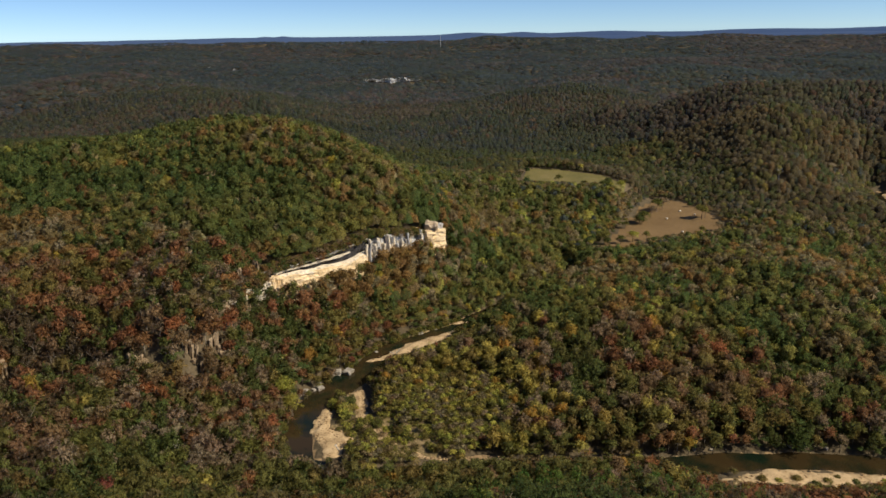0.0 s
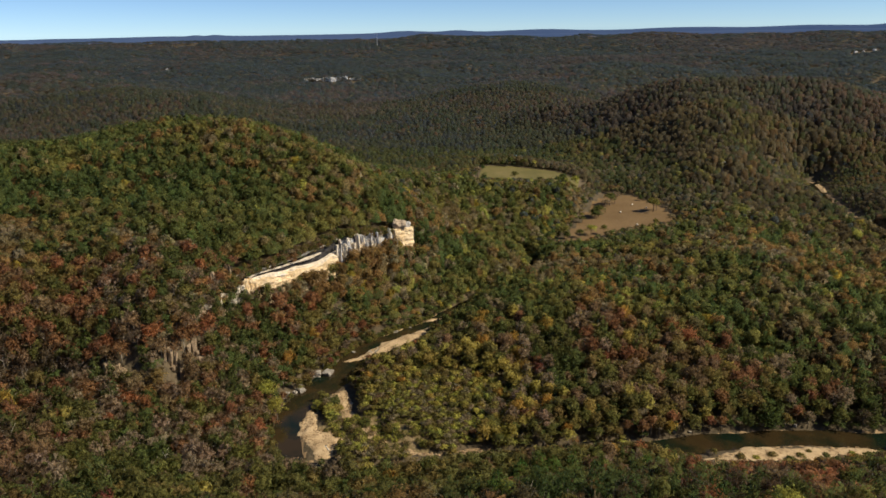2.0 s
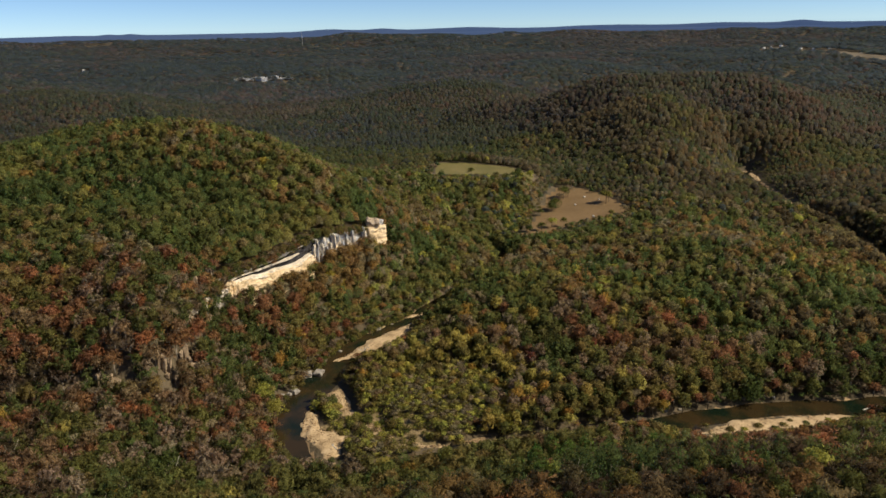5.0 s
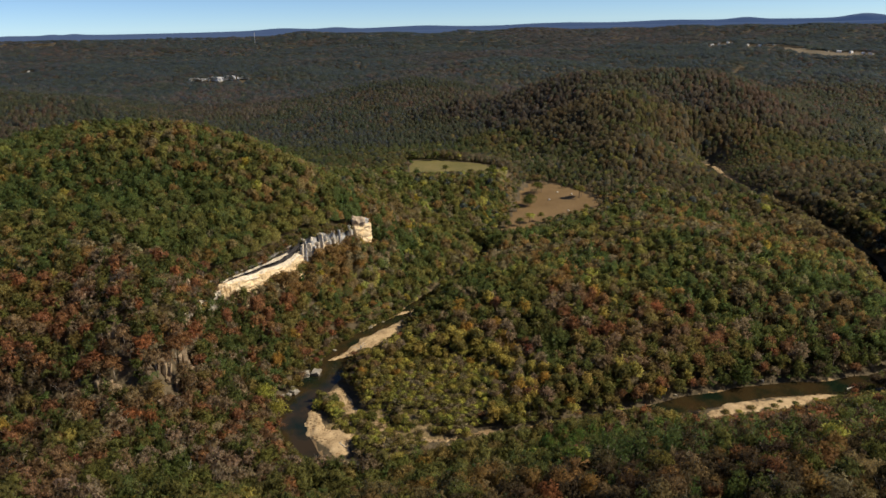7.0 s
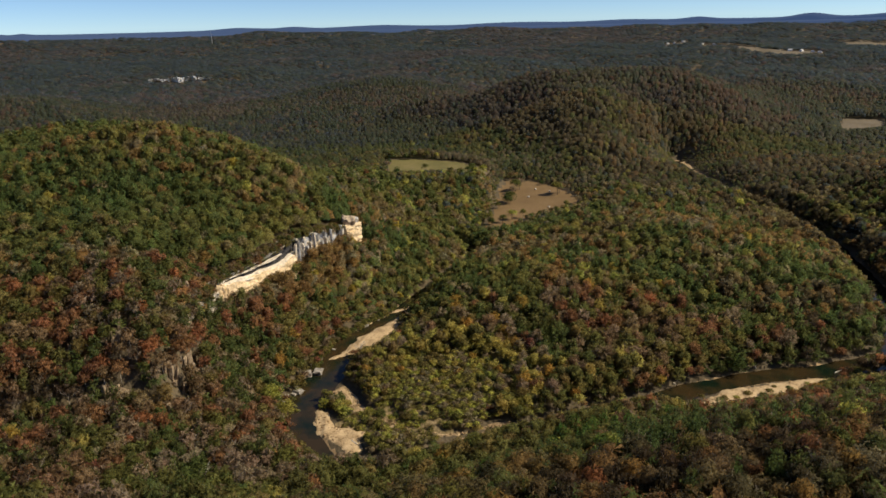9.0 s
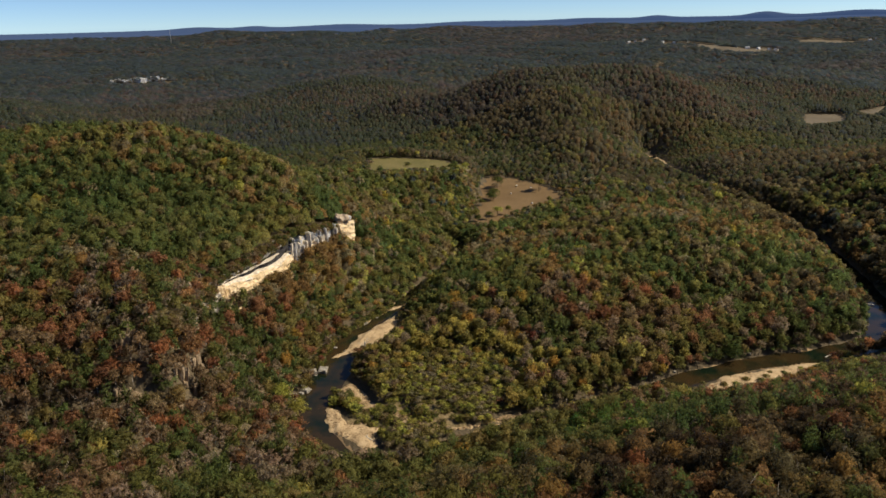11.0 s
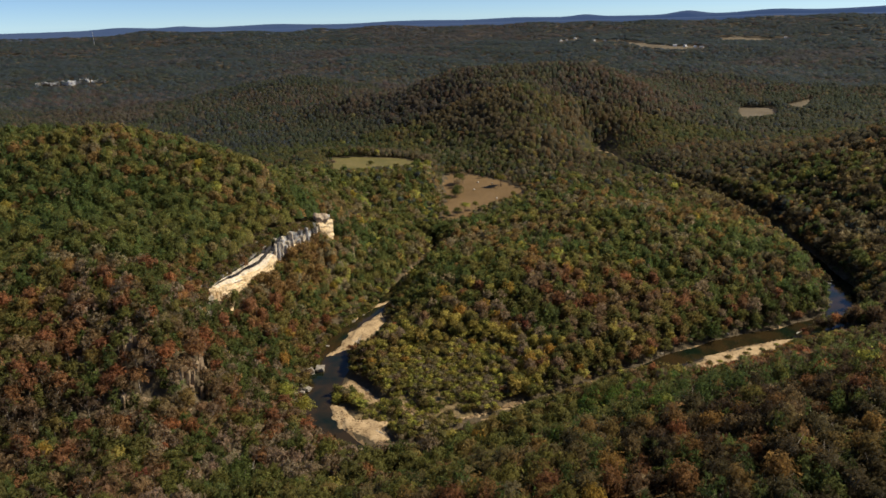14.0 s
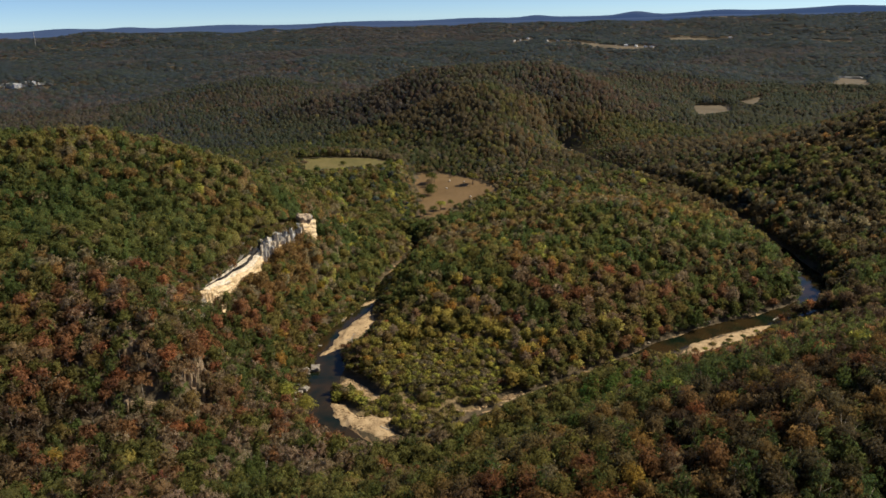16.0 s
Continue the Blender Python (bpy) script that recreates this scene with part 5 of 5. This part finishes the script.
def scrub_patch(label, seed, spots):
    """Many small bushes as one mesh: each spot holds x, y, z, width, height and kind of leaf."""
    vs, fs, cs, base = [], [], [], 0
    shapes = [bush_mesh(seed + k) for k in range(5)]
    for i, (px, py, pz, w, h, kind) in enumerate(spots):
        v, f = shapes[i % 5]
        v, f = v[:165], f[:55]
        a = i * 1.3
        vs.append(np.stack([(v[:, 0] * math.cos(a) - v[:, 1] * math.sin(a)) * w + px, (v[:, 0] * math.sin(a) + v[:, 1] * math.cos(a)) * w + py, v[:, 2] * h + pz], 1))
        fs.append(f + base)
        cs.append(np.tile([*TINTS[kind], 1.0], (len(v), 1)))
        base += len(v)
    ob = mesh_object("scrub", np.concatenate(vs), np.concatenate(fs), [LEAF], smooth_faces=True)
    at = ob.data.attributes.new("leaf", "FLOAT_COLOR", "POINT")
    at.data.foreach_set("color", np.concatenate(cs).astype(np.float32).ravel())
    return tagged(ob, label, "scrub", kind="stuff")


BUSH = [(-52, 311, 3.2, 2.6), (-49, 297, 2.4, 1.8), (-60, 326, 4.6, 4.0), (-56, 322, 4.2, 3.4), (-53, 328, 5.0, 4.0), (-46, 288, 3, 2.0), (-50, 321, 4, 3.2), (-58, 332, 4, 5.5), (-44, 300, 3, 2.4), (-39, 296, 3.6, 2.8),
        (-30, 290, 3, 2.4), (-24, 296, 3.4, 3), (-36, 305, 4, 3.4), (148, 257, 3, 1.6), (140, 256, 2.4, 1.2), (160, 255, 2.6, 1.4), (172, 254, 2.2, 1.2), (133, 257, 3, 1.8), (184, 254, 2.0, 1.0), (166, 258, 1.8, 0.9), (154, 252, 3.2, 2)]
bush_meshes = []
for i, (bx, by, w, h) in enumerate(BUSH):
    if i < 4:
        bush_meshes.append(clumps)
        ob = mesh_object("bush", *bush_mesh(200 + i), [LEAF])
        leaf_colour(ob, [TINTS["oak"], TINTS["olive"], TINTS["lime"], TINTS["olive"]][i])
        bush_meshes[i] = ob.data
    else:
        ob = new("bush", bush_meshes[i % 4])
    ob.matrix_basis = pose(bx, by, max(float(land(bx, by)), 0) + 0.3, 0, 0, i * 50) @ Matrix.Diagonal((w * 1.6, w * 1.6, h * 1.3, 1))
    tagged(ob, "green willow shrub growing on the gravel bar", "bush", "shrubs on the gravel bars")

sand = np.random.RandomState(63)
spots = []
while len(spots) < 190:
    bx, by = sand.uniform(-62, 6), sand.uniform(278, 324)
    if not scrub_flat(np.array(bx), np.array(by)) or to_shape(BARS["bend"], np.array(bx), np.array(by)) < -1:
        continue
    w = sand.uniform(1.4, 4.4)
    spots.append((bx, by, max(float(land(bx, by)), 0) + 0.1, w, w * sand.uniform(0.5, 0.9), ("oak", "olive", "lime", "olive", "brown", "lime")[sand.randint(6)]))
scrub_patch("low willow shrubs scattered over the sandy flat", 240, spots)

bank = np.random.RandomState(71)
for i in range(64):
    by = 300 + i * 2.2
    bx = float(np.interp(by, [300, 322, 344, 364, 384, 399, 414, 428, 445], [-83, -83, -74, -62, -52, -42, -23, -3, 15])) + bank.uniform(-2.5, 1.0)
    if any(math.hypot(bx - p, by - q) < 6 for p, q in ((-64, 362), (-57.5, 363), (-71, 345), (-80, 334))):
        continue
    ob = new("bush", bush_meshes[bank.choice([0, 1, 3, 0])])
    w = bank.uniform(2.2, 4.6)
    ob.matrix_basis = pose(bx, by, max(float(land(bx, by)), 0) - 0.1, 0, 0, i * 67) @ Matrix.Diagonal((w * 1.5, w * 1.5, w * bank.uniform(0.8, 1.5), 1))
    tagged(ob, "leafy shrub overhanging the river bank", "bush", "shrubs along the river bank")

brow = np.random.RandomState(31)
spots = []
for i in range(300):
    r = 236 + (i % 150) * 1.1 + brow.uniform(-1.2, 1.2)
    bx, by = bluff_point(np.array(r), np.array(-brow.uniform(0.2, 5.5) - (5.0 if i > 149 else 0)))
    w = brow.uniform(3.0, 6.8)
    spots.append((float(bx), float(by), float(rim(r)) - 0.2, w, w * brow.uniform(0.6, 1.1), ("oak", "olive", "brown", "brown", "russet", "bare", "olive", "pine")[brow.randint(8)]))
scrub_patch("scrubby bushes on the bluff's rocky brow", 250, spots)

# ---- bales, houses and the mast ----
for i, (bx, by) in enumerate(((237, 690), (247, 675), (215, 614), (215, 661))):
    t = np.arange(14) * 2 * math.pi / 14
    rings = [np.stack([0 * t + px, r * np.cos(t), r * np.sin(t) + 0.8], 1) for px, r in ((-0.95, 0.55), (-0.95, 0.72), (-0.8, 0.82), (0.8, 0.82), (0.95, 0.72), (0.95, 0.55))]
    v = np.concatenate(rings + [[(-0.93, 0, 0.8), (0.93, 0, 0.8)]])
    f = []
    for k in range(5):
        for j in range(14):
            n = (j + 1) % 14
            f += [(k * 14 + j, k * 14 + n, k * 14 + 14 + n), (k * 14 + j, k * 14 + 14 + n, k * 14 + 14 + j)]
    f += [(84, (j + 1) % 14, j) for j in range(14)] + [(85, 70 + j, 70 + (j + 1) % 14) for j in range(14)]
    ob = mesh_object("hay_bale", v * 0.95, f, [BALE], smooth_faces=True)
    ob.matrix_basis = pose(bx, by, float(land(bx, by)) - 0.02, 0, 0, 20 + 50 * i)
    tagged(ob, "pale wrapped round hay bale on dry pasture", "hay bale", "bales in the hayfield")


def box(x0, x1, y0, y1, z0, z1):
    v = np.array([(x, y, z) for z in (z0, z1) for y in (y0, y1) for x in (x0, x1)], float)
    f = [(0, 2, 3, 1), (4, 5, 7, 6), (0, 1, 5, 4), (2, 6, 7, 3), (0, 4, 6, 2), (1, 3, 7, 5)]
    return v, np.array([t for a, b, c, d in f for t in ((a, b, c), (a, c, d))])


def house(label, length, deep, high, wall, roof):
    """A gabled house: walls, roof with eaves, windows and a door."""
    root = thing("house", label, "house", "houses")
    l, w = length / 2, deep / 2
    v, f = box(-l, l, -w, w, -1.0, high)
    v = np.concatenate([v, [(-l, 0, high + w * 0.55), (l, 0, high + w * 0.55)]])
    f = np.concatenate([f, [(4, 8, 6), (5, 7, 9)]])
    part("wall", v, f, [wall], root)
    e, t = 0.6, 0.22
    for s in (-1, 1):
        a = np.array([(x, s * y, z) for x in (-l - e, l + e) for y, z in ((w + e, high - e * 0.55), (0, high + w * 0.55), (0, high + w * 0.55 + t), (w + e, high - e * 0.55 + t))])
        q = [(0, 1, 2, 3), (4, 7, 6, 5), (0, 3, 7, 4), (1, 5, 6, 2), (3, 2, 6, 7), (0, 4, 5, 1)]
        part("roof", a, np.array([k for p, q_, r, u in q for k in ((p, q_, r), (p, r, u))]), [roof], root)
    for k in range(4):
        cx = -l + length * (k + 0.5) / 4
        part("door" if k == 1 else "window", *box(cx - 0.5, cx + 0.5, -w - 0.05, -w + 0.05, 0.1 if k == 1 else 1.0, 2.1), [DARK], root)
    return root


farm = house("white farmhouse with a pale metal roof in the trees", 13, 8, 3.6, SIDING, ROOF)
farm.matrix_basis = pose(75, 1064, float(land(75, 1064)), 0, 0, -20)
shed = house("small pale shed beside the farmhouse", 7, 5, 2.8, SIDING, ROOF)
shed.matrix_basis = pose(55, 1070, float(land(55, 1070)), 0, 0, 10)
barn = house("long white-roofed barn beside a pasture", 60, 14, 5, SIDING, ROOF)
barn.matrix_basis = pose(1500, 958, float(land(1500, 958)), 0, 0, -50)
far_house = house("white house far off among fields and woods", 18, 11, 5, SIDING, ROOF)
spots = [(1984, 2885), (2010, 2872), (2049, 2858), (1991, 2542), (1944, 2431), (2097, 2569), (2006, 2225), (1910, 2067), (1935, 2040), (1961, 2014), (1975, 1995), (2750, 2232), (2809, 2101), (1900, 2460), (1870, 2500),
         (1550, 985), (1585, 990), (1620, 970), (-1003, 3005), (-891, 2788), (-867, 2890), (-773, 2673), (-731, 2710), (-820, 2860), (-940, 2900), (-560, 2830), (-346, 1360), (-332, 1494)]
for i, (hx, hy) in enumerate(spots):
    ob = far_house if i == 0 else copy_thing(far_house, pose(0, 0, 0))
    small = 0.6 if hx < 0 else 0.8
    ob.matrix_basis = pose(hx, hy, float(land(hx, hy)), 0, 0, (i * 47) % 180) @ Matrix.Diagonal((small, small, small, 1))

mast = thing("radio_mast", "tall thin radio mast on the far plateau", "mast", "", (-15, 4050, float(land(-15, 4050))))
part("pole", *rod((0, 0, 0), (0, 0, 62), 1.6, 1.0, 6), [STEEL], mast)
part("antenna", *rod((0, 0, 62), (0, 0, 74), 0.6, 0.3, 5), [STEEL], mast)
